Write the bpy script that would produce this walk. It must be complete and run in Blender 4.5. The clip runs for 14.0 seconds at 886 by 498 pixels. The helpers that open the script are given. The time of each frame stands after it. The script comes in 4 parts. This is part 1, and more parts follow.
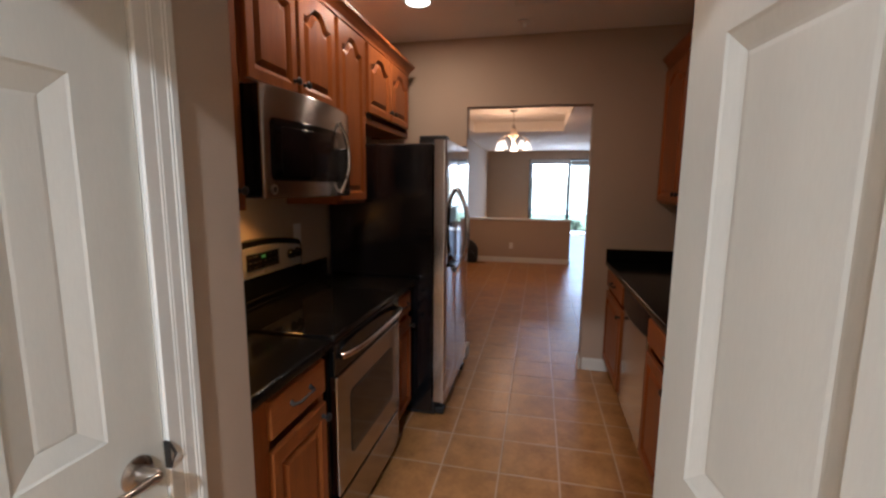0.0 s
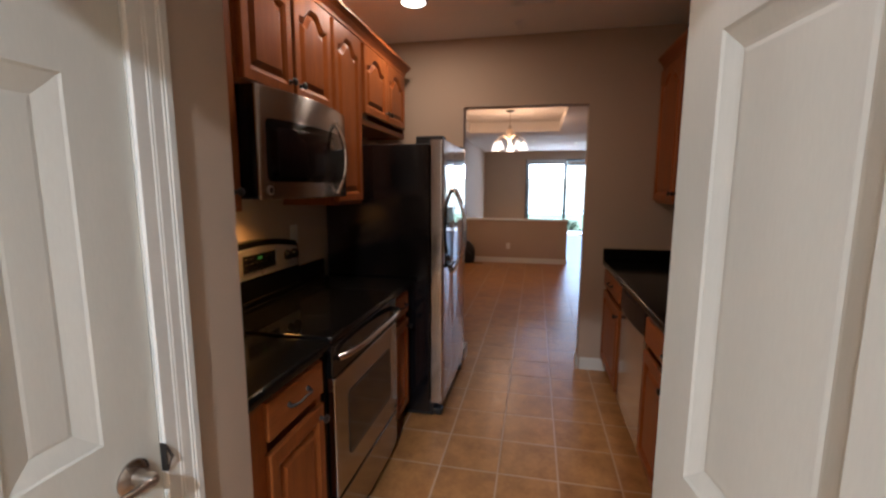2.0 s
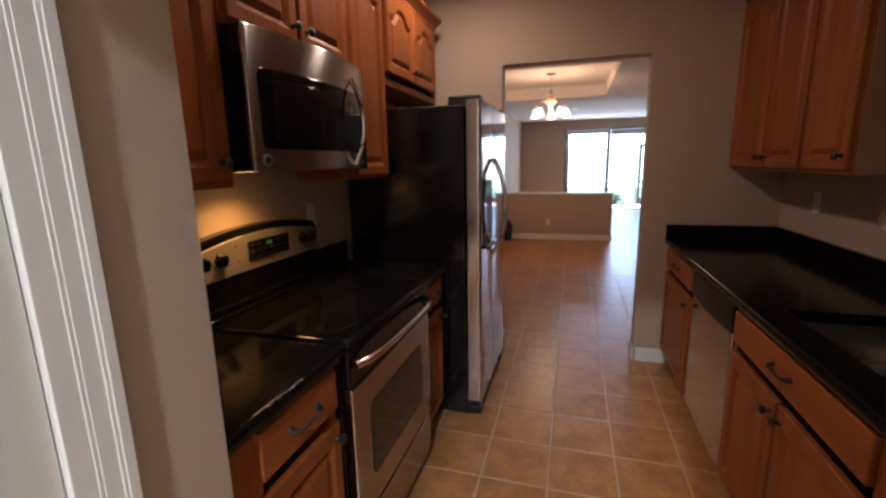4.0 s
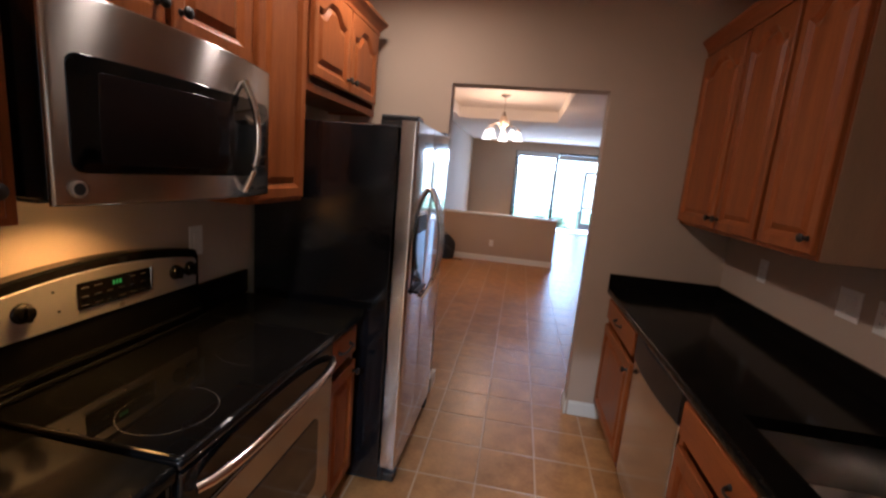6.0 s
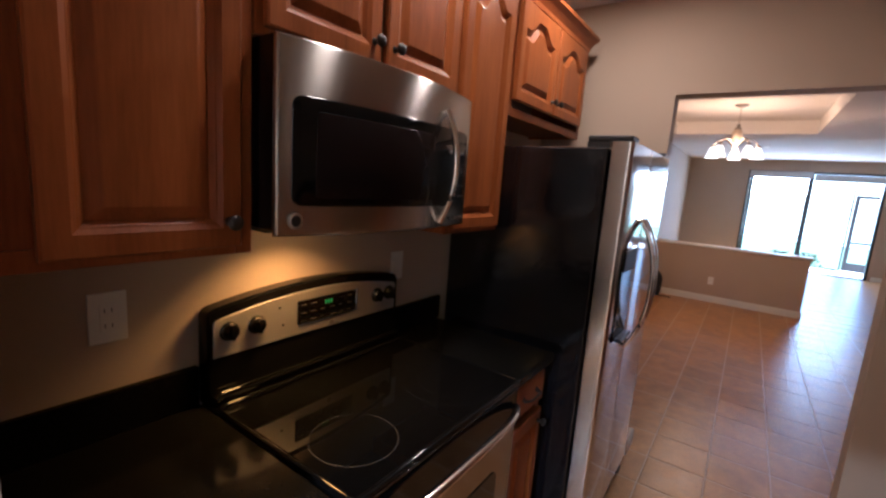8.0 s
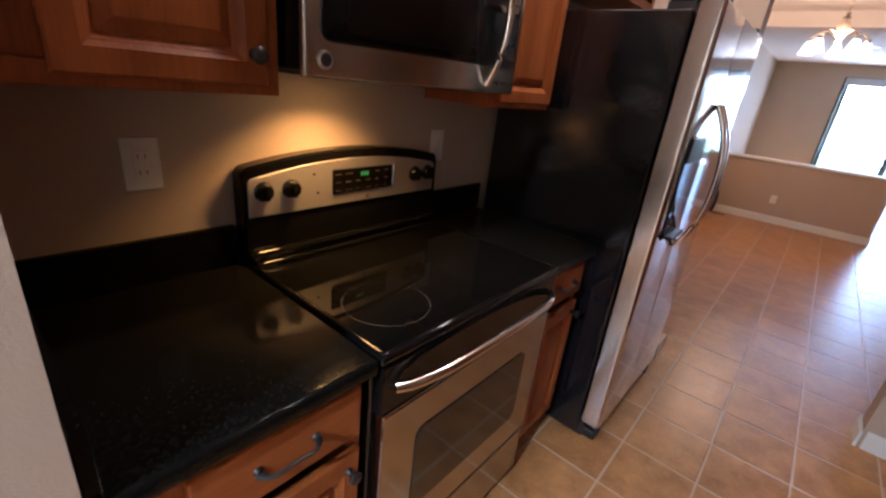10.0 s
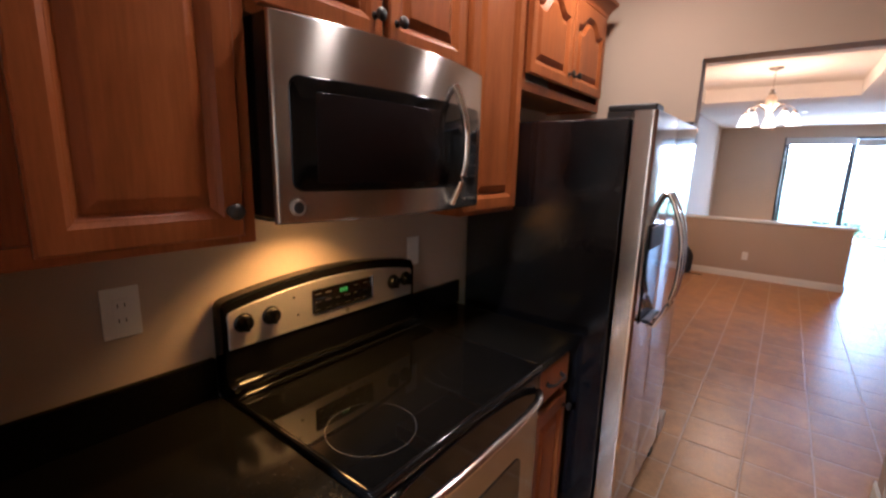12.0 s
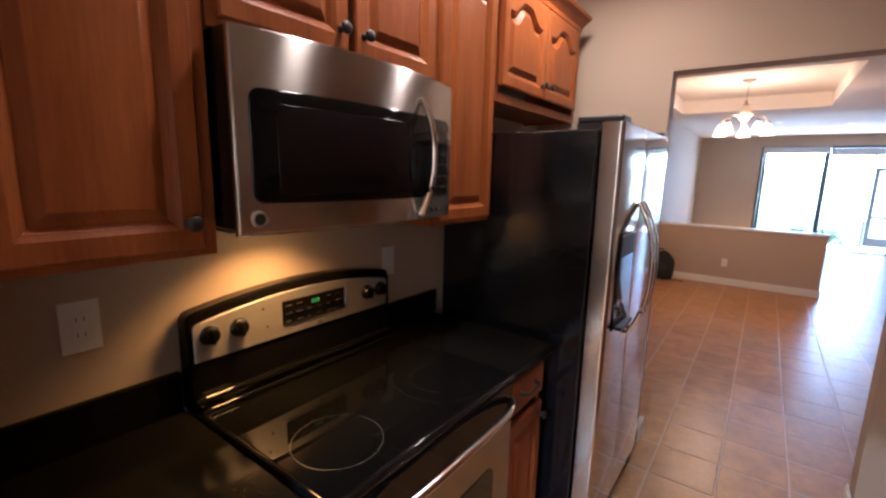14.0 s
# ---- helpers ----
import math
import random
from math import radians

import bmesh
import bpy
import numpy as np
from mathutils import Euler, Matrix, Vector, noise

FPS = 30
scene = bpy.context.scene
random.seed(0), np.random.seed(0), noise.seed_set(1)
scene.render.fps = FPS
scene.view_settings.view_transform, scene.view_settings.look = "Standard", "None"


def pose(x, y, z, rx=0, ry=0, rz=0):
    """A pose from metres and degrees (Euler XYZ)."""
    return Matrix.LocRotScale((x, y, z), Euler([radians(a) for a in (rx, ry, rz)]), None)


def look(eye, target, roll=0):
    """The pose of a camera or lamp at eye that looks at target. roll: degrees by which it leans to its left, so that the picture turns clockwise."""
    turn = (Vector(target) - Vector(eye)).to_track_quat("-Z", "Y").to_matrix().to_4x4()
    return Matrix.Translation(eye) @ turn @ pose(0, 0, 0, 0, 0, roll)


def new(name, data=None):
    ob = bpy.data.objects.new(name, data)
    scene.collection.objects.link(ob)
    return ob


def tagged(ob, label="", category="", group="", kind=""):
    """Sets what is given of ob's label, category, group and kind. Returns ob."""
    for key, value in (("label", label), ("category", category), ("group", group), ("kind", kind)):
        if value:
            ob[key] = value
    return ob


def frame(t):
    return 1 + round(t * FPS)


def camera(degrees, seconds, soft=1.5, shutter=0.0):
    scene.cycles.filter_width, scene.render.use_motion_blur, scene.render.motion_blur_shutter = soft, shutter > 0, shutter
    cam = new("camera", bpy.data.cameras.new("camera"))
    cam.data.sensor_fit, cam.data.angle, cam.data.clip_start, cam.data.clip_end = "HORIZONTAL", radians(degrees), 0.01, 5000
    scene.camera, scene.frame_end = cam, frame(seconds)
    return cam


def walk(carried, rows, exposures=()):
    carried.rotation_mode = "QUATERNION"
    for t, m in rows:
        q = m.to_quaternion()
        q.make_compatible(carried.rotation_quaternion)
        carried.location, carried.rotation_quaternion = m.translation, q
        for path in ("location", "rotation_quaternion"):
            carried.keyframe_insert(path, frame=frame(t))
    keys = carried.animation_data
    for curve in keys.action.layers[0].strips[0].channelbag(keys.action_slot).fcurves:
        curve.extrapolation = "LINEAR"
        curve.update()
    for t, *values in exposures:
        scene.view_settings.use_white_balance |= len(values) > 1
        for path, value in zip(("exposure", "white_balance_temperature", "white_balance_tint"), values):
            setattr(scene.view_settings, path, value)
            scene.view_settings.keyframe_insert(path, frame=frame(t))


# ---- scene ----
cam = camera(91.5, 14.0, 2.5)
PATH = [
    (0, (0.359, 0.075, 1.476), (-0.066, 2.009, 1.192), 0.5),
    (0.5, (0.359, 0.077, 1.475), (-0.056, 2.013, 1.197), 0.5),
    (1, (0.357, 0.079, 1.474), (-0.071, 2.012, 1.195), 0.3),
    (1.5, (0.36, 0.075, 1.476), (-0.06, 2.012, 1.203), 0.2),
    (2, (0.358, 0.077, 1.473), (-0.054, 2.014, 1.193), 0.2),
    (2.5, (0.352, 0.086, 1.466), (-0.073, 2.019, 1.174), -0.1),
    (3, (0.331, 0.145, 1.438), (-0.165, 2.051, 1.09), 1.4),
    (3.2, (0.315, 0.203, 1.415), (-0.217, 2.09, 1.017), -0.6),
    (5.3, (0.252, 0.634, 1.55), (-0.418, 2.488, 1.209), 1.7),
    (5.5, (0.258, 0.666, 1.562), (-0.411, 2.52, 1.217), 4.6),
    (6, (0.268, 0.783, 1.558), (-0.052, 2.725, 1.205), 4.9),
    (6.5, (0.243, 0.882, 1.535), (-0.243, 2.77, 1.085), 2.9),
    (7, (0.229, 0.942, 1.53), (-0.453, 2.77, 1.094), 2.5),
    (7.5, (0.197, 0.941, 1.555), (-0.801, 2.642, 1.227), 3.2),
    (7.7, (0.193, 0.937, 1.572), (-0.909, 2.579, 1.271), 3.0),
    (9.8, (0.186, 0.987, 1.483), (-0.929, 2.529, 0.869), 6.1),
    (10, (0.168, 0.985, 1.454), (-1.004, 2.43, 0.72), 6.4),
    (10.5, (0.152, 0.985, 1.443), (-1.07, 2.369, 0.672), 6.2),
    (11, (0.159, 0.999, 1.448), (-1.029, 2.426, 0.706), 6.2),
    (11.5, (0.167, 1.002, 1.494), (-1.025, 2.502, 0.92), 3.6),
    (12, (0.188, 0.993, 1.558), (-1.019, 2.54, 1.171), 1.5),
    (12.5, (0.193, 0.992, 1.561), (-0.999, 2.557, 1.202), 1.7),
    (13, (0.191, 0.992, 1.561), (-0.999, 2.559, 1.204), 2.0),
    (13.5, (0.196, 0.999, 1.549), (-0.976, 2.566, 1.136), 2.6),
    (14, (0.235, 1.022, 1.565), (-0.935, 2.606, 1.218), 1.4),
]
walk(cam, [(t, look(eye, target, roll)) for t, eye, target, roll in PATH],
     exposures=[(0, 2.84, 5000, 10), (3.2, 2.84, 5000, 10), (5.3, 3.38, 4720, 10), (7.5, 3.34, 4460, 10), (10, 3.82, 4460, 10), (14, 3.9, 4460, 10)])

# ---------------------------------------------------------------- world, sun, lamps
world = bpy.data.worlds.new("world")
scene.world = world
world.use_nodes = True
wn = world.node_tree.nodes
sky = wn.new("ShaderNodeTexSky")
sky.sky_type = "NISHITA"
sky.sun_disc = False
sky.sun_elevation, sky.sun_rotation = radians(52), radians(76)
world.node_tree.links.new(sky.outputs[0], wn["Background"].inputs[0])
wn["Background"].inputs[1].default_value = 0.15
sun = new("sun", bpy.data.lights.new("sun", "SUN"))
sun.data.energy, sun.data.angle, sun.data.color = 4.5, radians(0.5), (1.0, 0.95, 0.88)
sun.matrix_world = look((48, 28, 64), (0, 16, 0))


def lamp(name, kind, m, watts, colour, size=0.1, size_y=None):
    data = bpy.data.lights.new(name, kind)
    data.energy, data.color = watts, colour
    if kind == "AREA":
        data.shape, data.size = ("RECTANGLE", size) if size_y else ("DISK", size)
        if size_y:
            data.size_y = size_y
    else:
        data.shadow_soft_size = size
    ob = new(name, data)
    ob.matrix_world = m
    return ob


WARM, AMBER, SOFT, COOL = (1.0, 0.66, 0.40), (1.0, 0.42, 0.075), (1.0, 0.58, 0.28), (1.0, 0.94, 0.83)
KITCHEN_CANS = ((-0.438, 2.895), (-0.40, 1.95))
# unseen lamp, added for the light that reaches the doors from behind
UNSEEN_HALL_CANS = ((0.22, -1.35),)
for (cx, cy), watts in zip(KITCHEN_CANS, (1.35, 0.95)):
    lamp("can_light", "AREA", pose(cx, cy, 2.625), watts, WARM, 0.13)
for cx, cy in UNSEEN_HALL_CANS:
    lamp("unseen_hall_light", "AREA", pose(cx, cy, 2.625), 13.5, COOL, 0.13)
lamp("cooktop_light", "AREA", pose(-0.80, 1.72, 1.424), 0.35, AMBER, 0.09, 0.14).data.spread = radians(119)
lamp("chandelier_light", "POINT", pose(-0.067, 7.047, 2.105), 4.6, (1.0, 0.50, 0.21), 0.12)
# the sky's light in the upper part of the sliding door
lamp("window_light", "AREA", pose(1.29, 14.62, 2.06, -74, 0, 0), 7.5, (0.95, 0.97, 1.0), 2.4, 0.5)
for cx, cy in ((0.26, 11.4), (1.32, 12.0), (2.14, 11.3)):
    lamp("living_light", "AREA", pose(cx, cy, 2.62), 0.03, WARM, 0.12)

# ---------------------------------------------------------------- materials


def material(name, colour, rough=0.5, metal=0.0, spread=0.12, scale=3.0, fine=60.0, bump=0.05, stretch=(1, 1, 1),
             rough_spread=0.1, coat=0.0, colour2=None, per_object=0.0, spec=0.5):
    """A surface with colour that drifts at two scales, uneven gloss and a fine relief."""
    mat = bpy.data.materials.new(name)
    mat.use_nodes = True
    n, k = mat.node_tree.nodes, mat.node_tree.links
    b = n["Principled BSDF"]
    b.inputs["Metallic"].default_value = metal
    b.inputs["Coat Weight"].default_value = coat
    b.inputs["Specular IOR Level"].default_value = spec
    b.inputs["Coat Roughness"].default_value = 0.12
    tc, mp = n.new("ShaderNodeTexCoord"), n.new("ShaderNodeMapping")
    mp.inputs["Scale"].default_value = stretch
    k.new(tc.outputs["Object"], mp.inputs["Vector"])
    big, small = n.new("ShaderNodeTexNoise"), n.new("ShaderNodeTexNoise")
    big.inputs["Scale"].default_value, small.inputs["Scale"].default_value = scale, fine
    big.inputs["Detail"].default_value, small.inputs["Detail"].default_value = 3.0, 4.0
    k.new(mp.outputs[0], big.inputs["Vector"])
    k.new(mp.outputs[0], small.inputs["Vector"])
    add = n.new("ShaderNodeMath")
    add.operation = "MULTIPLY_ADD"
    k.new(small.outputs[0], add.inputs[0])
    add.inputs[1].default_value = 0.45
    k.new(big.outputs[0], add.inputs[2])
    last = add
    if per_object:
        info, more = n.new("ShaderNodeObjectInfo"), n.new("ShaderNodeMath")
        more.operation = "MULTIPLY_ADD"
        k.new(info.outputs["Random"], more.inputs[0])
        more.inputs[1].default_value = per_object
        k.new(add.outputs[0], more.inputs[2])
        last = more
        shift = n.new("ShaderNodeVectorMath")
        shift.operation = "SCALE"
        shift.inputs[0].default_value = (7.3, 3.1, 5.7)
        k.new(info.outputs["Random"], shift.inputs["Scale"])
        k.new(shift.outputs[0], mp.inputs["Location"])
    ramp = n.new("ShaderNodeMapRange")
    ramp.inputs["From Min"].default_value, ramp.inputs["From Max"].default_value = 0.42, 1.03 + per_object
    k.new(last.outputs[0], ramp.inputs["Value"])
    mix = n.new("ShaderNodeMix")
    mix.data_type = "RGBA"
    lo = [c * (1 - spread) for c in colour]
    hi = [min(1, c * (1 + spread)) for c in (colour2 or colour)]
    mix.inputs["A"].default_value, mix.inputs["B"].default_value = (*lo, 1), (*hi, 1)
    k.new(ramp.outputs[0], mix.inputs["Factor"])
    k.new(mix.outputs["Result"], b.inputs["Base Color"])
    rr = n.new("ShaderNodeMapRange")
    rr.inputs["From Min"].default_value, rr.inputs["From Max"].default_value = 0.3, 0.7
    rr.inputs["To Min"].default_value = max(0.02, rough - rough_spread / 2)
    rr.inputs["To Max"].default_value = rough + rough_spread / 2
    k.new(big.outputs[0], rr.inputs["Value"])
    k.new(rr.outputs[0], b.inputs["Roughness"])
    if bump:
        bp = n.new("ShaderNodeBump")
        bp.inputs["Strength"].default_value, bp.inputs["Distance"].default_value = bump, 0.004
        k.new(small.outputs[0], bp.inputs["Height"])
        k.new(bp.outputs[0], b.inputs["Normal"])
    return mat


def glow(name, colour, strength):
    mat = bpy.data.materials.new(name)
    mat.use_nodes = True
    b = mat.node_tree.nodes["Principled BSDF"]
    b.inputs["Base Color"].default_value = (0.8, 0.8, 0.8, 1)
    b.inputs["Emission Color"].default_value = (*colour, 1)
    b.inputs["Emission Strength"].default_value = strength
    return mat


WALL = material("tan_wall_paint", (0.43, 0.335, 0.245), 0.75, spread=0.05, scale=1.2, fine=220, bump=0.12)
CEIL = material("ceiling_paint", (0.80, 0.77, 0.74), 0.9, spread=0.05, scale=1.5, fine=150, bump=0.4)
WHITE = material("white_semigloss_paint", (0.71, 0.70, 0.635), 0.4, spread=0.05, scale=3, fine=90, bump=0.03)
DOORW = material("door_paint", (0.62, 0.612, 0.535), 0.45, spread=0.06, scale=3, fine=80, bump=0.05, stretch=(3, 3, 0.6))
WOOD = material("cinnamon_maple", (0.180, 0.046, 0.0080), 0.38, spread=0.19, scale=2.2, fine=24, bump=0.02, stretch=(6, 6, 0.55),
                coat=0.0, spec=0.20, colour2=(0.295, 0.091, 0.017), per_object=0.12)
WOODH = material("cinnamon_maple_cross_grain", (0.180, 0.046, 0.0080), 0.38, spread=0.19, scale=2.2, fine=24, bump=0.02, stretch=(6, 0.55, 6),
                 coat=0.0, spec=0.20, colour2=(0.295, 0.091, 0.017), per_object=0.12)
WOODIN = material("cabinet_inside", (0.16, 0.07, 0.03), 0.6, spread=0.2)
TILE = material("terracotta_tile", (0.275, 0.117, 0.031), 0.34, spread=0.20, scale=9, fine=45, bump=0.05, coat=0.0,
                colour2=(0.43, 0.224, 0.071), rough_spread=0.08, per_object=0.14)
GROUT = material("pale_grout", (0.50, 0.37, 0.26), 0.40, spread=0.12, scale=2, fine=120, bump=0.1)
STEEL = material("brushed_steel", (0.43, 0.405, 0.375), 0.235, 1.0, spread=0.04, scale=2, fine=420, bump=0.004, stretch=(1, 0.05, 1), rough_spread=0.03)
SHEET = material("smooth_sheet_steel", (0.38, 0.355, 0.33), 0.15, 1.0, spread=0.05, scale=3, fine=300, bump=0.004, stretch=(1, 0.05, 1), rough_spread=0.05)
FRIDGE = material("fridge_steel", (0.56, 0.54, 0.53), 0.085, 1.0, spread=0.03, scale=2, fine=420, bump=0.003, stretch=(1, 0.05, 1), rough_spread=0.03)
FRIDGE_EDGE = material("fridge_edge_steel", (0.60, 0.585, 0.58), 0.20, 1.0, spread=0.03, scale=2, fine=420, bump=0.003, stretch=(1, 0.05, 1), rough_spread=0.04)
CHROME = material("bright_metal", (0.78, 0.75, 0.70), 0.16, 1.0, spread=0.03, bump=0.0)
NICKEL = material("satin_nickel", (0.42, 0.37, 0.32), 0.28, 1.0, spread=0.08, bump=0.0)
PEWTER = material("dark_pewter", (0.045, 0.04, 0.035), 0.42, 0.6, spread=0.2, scale=30)
BLACK = material("black_enamel", (0.004, 0.004, 0.004), 0.07, spread=0.2, bump=0.0, rough_spread=0.03, spec=0.30)
PEBBLE = material("textured_black_side", (0.006, 0.0065, 0.008), 0.15, spread=0.25, scale=7, fine=34, bump=0.22, rough_spread=0.16, spec=0.85)
BLACKP = material("black_plastic", (0.012, 0.012, 0.012), 0.45, spread=0.2, bump=0.02)
GLASSB = material("black_ceramic_glass", (0.003, 0.003, 0.003), 0.035, spread=0.2, bump=0.0, rough_spread=0.02, spec=0.30)
OVENG = material("dark_oven_glass", (0.022, 0.018, 0.015), 0.07, spread=0.2, bump=0.0, rough_spread=0.03)
# burner print again, darkened in colour for rings lying in dimmer light
RING_SHADED = material("shaded_burner_print", (0.014, 0.013, 0.012), 0.2, spread=0.1, bump=0.0)
SCREEN = material("microwave_screen", (0.010, 0.007, 0.007), 0.16, spread=0.2, bump=0.0, spec=0.10)
MWGLASS = material("microwave_window_glass", (0.004, 0.004, 0.004), 0.07, spread=0.2, bump=0.0, rough_spread=0.03, spec=0.20)
SINK_STEEL = material("sink_steel", (0.40, 0.38, 0.355), 0.20, 1.0, spread=0.08, scale=6, fine=300, bump=0.01)
RING = material("burner_print", (0.040, 0.036, 0.032), 0.25, spread=0.1, bump=0.0)
BRONZE = material("bronze_aluminium", (0.025, 0.024, 0.024), 0.45, spread=0.2)
PLASTIC = material("white_plastic", (0.72, 0.70, 0.66), 0.4, spread=0.03, bump=0.0)
FABRIC = material("black_nylon", (0.012, 0.012, 0.014), 0.8, spread=0.4, scale=9, fine=300, bump=0.4)
CONCRETE = material("lanai_concrete", (0.55, 0.52, 0.48), 0.8, spread=0.1, scale=1.5, fine=60, bump=0.3)
GRASS = material("lawn", (0.09, 0.13, 0.055), 0.9, spread=0.4, scale=0.7, fine=30, bump=0.8)
LEAF = material("shrub_leaf", (0.10, 0.14, 0.07), 0.6, spread=0.4, scale=8, per_object=0.2)
# reflects the sky; only for the added sheet that whitens the far view
WATER = material("sky_reflecting_water", (0.05, 0.07, 0.07), 0.08, spread=0.1, scale=0.3, fine=2, bump=0.3)
LAMINATE = material("cabinet_side_laminate", (0.27, 0.165, 0.090), 0.5, spread=0.15, scale=3, fine=40, stretch=(5, 5, 0.6))
BLIND = material("blind_fabric", (0.45, 0.47, 0.48), 0.8, spread=0.04, fine=200, bump=0.1)
LIT = glow("lamp_lens", (1.0, 0.84, 0.62), 1.6)
SHADE = glow("lit_shade_glass", (1.0, 0.84, 0.62), 0.20)
GREEN = glow("green_digits", (0.15, 1.0, 0.1), 0.012)
GREEN.node_tree.nodes["Principled BSDF"].inputs["Base Color"].default_value = (0.02, 0.05, 0.02, 1)
LIT_FAR = glow("small_lamp_lens", (1.0, 0.84, 0.62), 0.5)

# black granite with faint brown mottling
GRANITE = material("black_granite", (0.006, 0.006, 0.005), 0.13, spread=0.3, scale=12, fine=90, bump=0.0, rough_spread=0.08, spec=0.10)
gn, gk = GRANITE.node_tree.nodes, GRANITE.node_tree.links
gv = gn.new("ShaderNodeTexNoise")
gv.inputs["Scale"].default_value, gv.inputs["Detail"].default_value = 120, 8
gt = gn.new("ShaderNodeTexCoord")
gk.new(gt.outputs["Object"], gv.inputs["Vector"])
gr = gn.new("ShaderNodeMapRange")
gr.inputs["From Min"].default_value, gr.inputs["From Max"].default_value = 0.50, 0.80
gk.new(gv.outputs[0], gr.inputs["Value"])
gm = gn.new("ShaderNodeMix")
gm.data_type = "RGBA"
gm.inputs["A"].default_value, gm.inputs["B"].default_value = (0.004, 0.004, 0.0035, 1), (0.012, 0.010, 0.008, 1)
gk.new(gr.outputs[0], gm.inputs["Factor"])
gk.new(gm.outputs["Result"], gn["Principled BSDF"].inputs["Base Color"])

# clear window glass
PANE = bpy.data.materials.new("window_glass")
PANE.use_nodes = True
pb = PANE.node_tree.nodes["Principled BSDF"]
pb.inputs["Base Color"].default_value = (1, 1, 1, 1)
pb.inputs["Transmission Weight"].default_value, pb.inputs["Roughness"].default_value, pb.inputs["IOR"].default_value = 1.0, 0.0, 1.45

PANEL_STEEL = material("control_panel_steel", (0.66, 0.63, 0.59), 0.50, 1.0, spread=0.04, scale=2, fine=420, bump=0.004, stretch=(1, 0.05, 1), rough_spread=0.04)

# brushing: highlights drawn out upright
for m_steel in (STEEL,):
    sn, sk = m_steel.node_tree.nodes, m_steel.node_tree.links
    tg = sn.new("ShaderNodeCombineXYZ")
    tg.inputs[2].default_value = 1.0
    sk.new(tg.outputs[0], sn["Principled BSDF"].inputs["Tangent"])
    sn["Principled BSDF"].inputs["Anisotropic"].default_value = 0.99
    sn["Principled BSDF"].inputs["Anisotropic Rotation"].default_value = 0.0

# ---------------------------------------------------------------- mesh tools


def box(bm, x0, x1, y0, y1, z0, z1, bevel=0.0, seg=1):
    """A box between two corners, its edges rounded by bevel."""
    m = Matrix.Translation(((x0 + x1) / 2, (y0 + y1) / 2, (z0 + z1) / 2)) @ Matrix.Diagonal((abs(x1 - x0), abs(y1 - y0), abs(z1 - z0), 1))
    vs = bmesh.ops.create_cube(bm, size=1, matrix=m)["verts"]
    if bevel:
        es = list({e for v in vs for e in v.link_edges})
        bmesh.ops.bevel(bm, geom=es, offset=bevel, segments=seg, affect="EDGES", profile=0.5)
    return bm


def lathe(bm, profile, m, n=24, caps=True):
    """Turns (radius, height) pairs round the local z axis, placed by m."""
    rings = []
    for r, h in profile:
        rings.append([bm.verts.new(m @ Vector((r * math.cos(a), r * math.sin(a), h))) for a in (2 * math.pi * i / n for i in range(n))])
    for a, b in zip(rings, rings[1:]):
        for i in range(n):
            bm.faces.new((a[i], a[(i + 1) % n], b[(i + 1) % n], b[i]))
    if caps:
        bm.faces.new(rings[0][::-1])
        bm.faces.new(rings[-1])
    return bm


def tube(bm, pts, r, n=10, flat=1.0):
    """A round bar along points; flat squashes it."""
    pts = [Vector(p) for p in pts]
    rings, up = [], Vector((0.03, 0.05, 1)).normalized()
    for i, p in enumerate(pts):
        d = (pts[min(i + 1, len(pts) - 1)] - pts[max(i - 1, 0)]).normalized()
        if abs(d.dot(up)) > 0.97:
            up = Vector((1, 0.07, 0))
        u = d.cross(up).normalized()
        v = u.cross(d)
        rr = r[i] if isinstance(r, (list, tuple)) else r
        rings.append([bm.verts.new(p + rr * (math.cos(a) * u + flat * math.sin(a) * v)) for a in (2 * math.pi * k / n for k in range(n))])
    for a, b in zip(rings, rings[1:]):
        for i in range(n):
            bm.faces.new((a[i], a[(i + 1) % n], b[(i + 1) % n], b[i]))
    bm.faces.new(rings[0][::-1])
    bm.faces.new(rings[-1])
    return bm


def prism(bm, outline, m, depth):
    """A flat outline in local xy, drawn out along local z."""
    a = [bm.verts.new(m @ Vector((x, y, 0))) for x, y in outline]
    b = [bm.verts.new(m @ Vector((x, y, depth))) for x, y in outline]
    bm.faces.new(a[::-1])
    bm.faces.new(b)
    for i in range(len(a)):
        j = (i + 1) % len(a)
        bm.faces.new((a[i], a[j], b[j], b[i]))
    return bm


def loops(bm, rows, close=True):
    """Joins rings of equally many points one after the other; fills the last."""
    rings = [[bm.verts.new(p) for p in row] for row in rows]
    for a, b in zip(rings, rings[1:]):
        for i in range(len(a)):
            j = (i + 1) % len(a)
            bm.faces.new((a[i], a[j], b[j], b[i]))
    if close:
        bm.faces.new(rings[-1])
    return rings


def thing(name, loc, label, category, group="", kind=""):
    """An empty at the thing's base, to carry its parts."""
    ob = new(name)
    ob.location = loc
    ob.empty_display_size = 0.1
    return tagged(ob, label, category, group, kind)


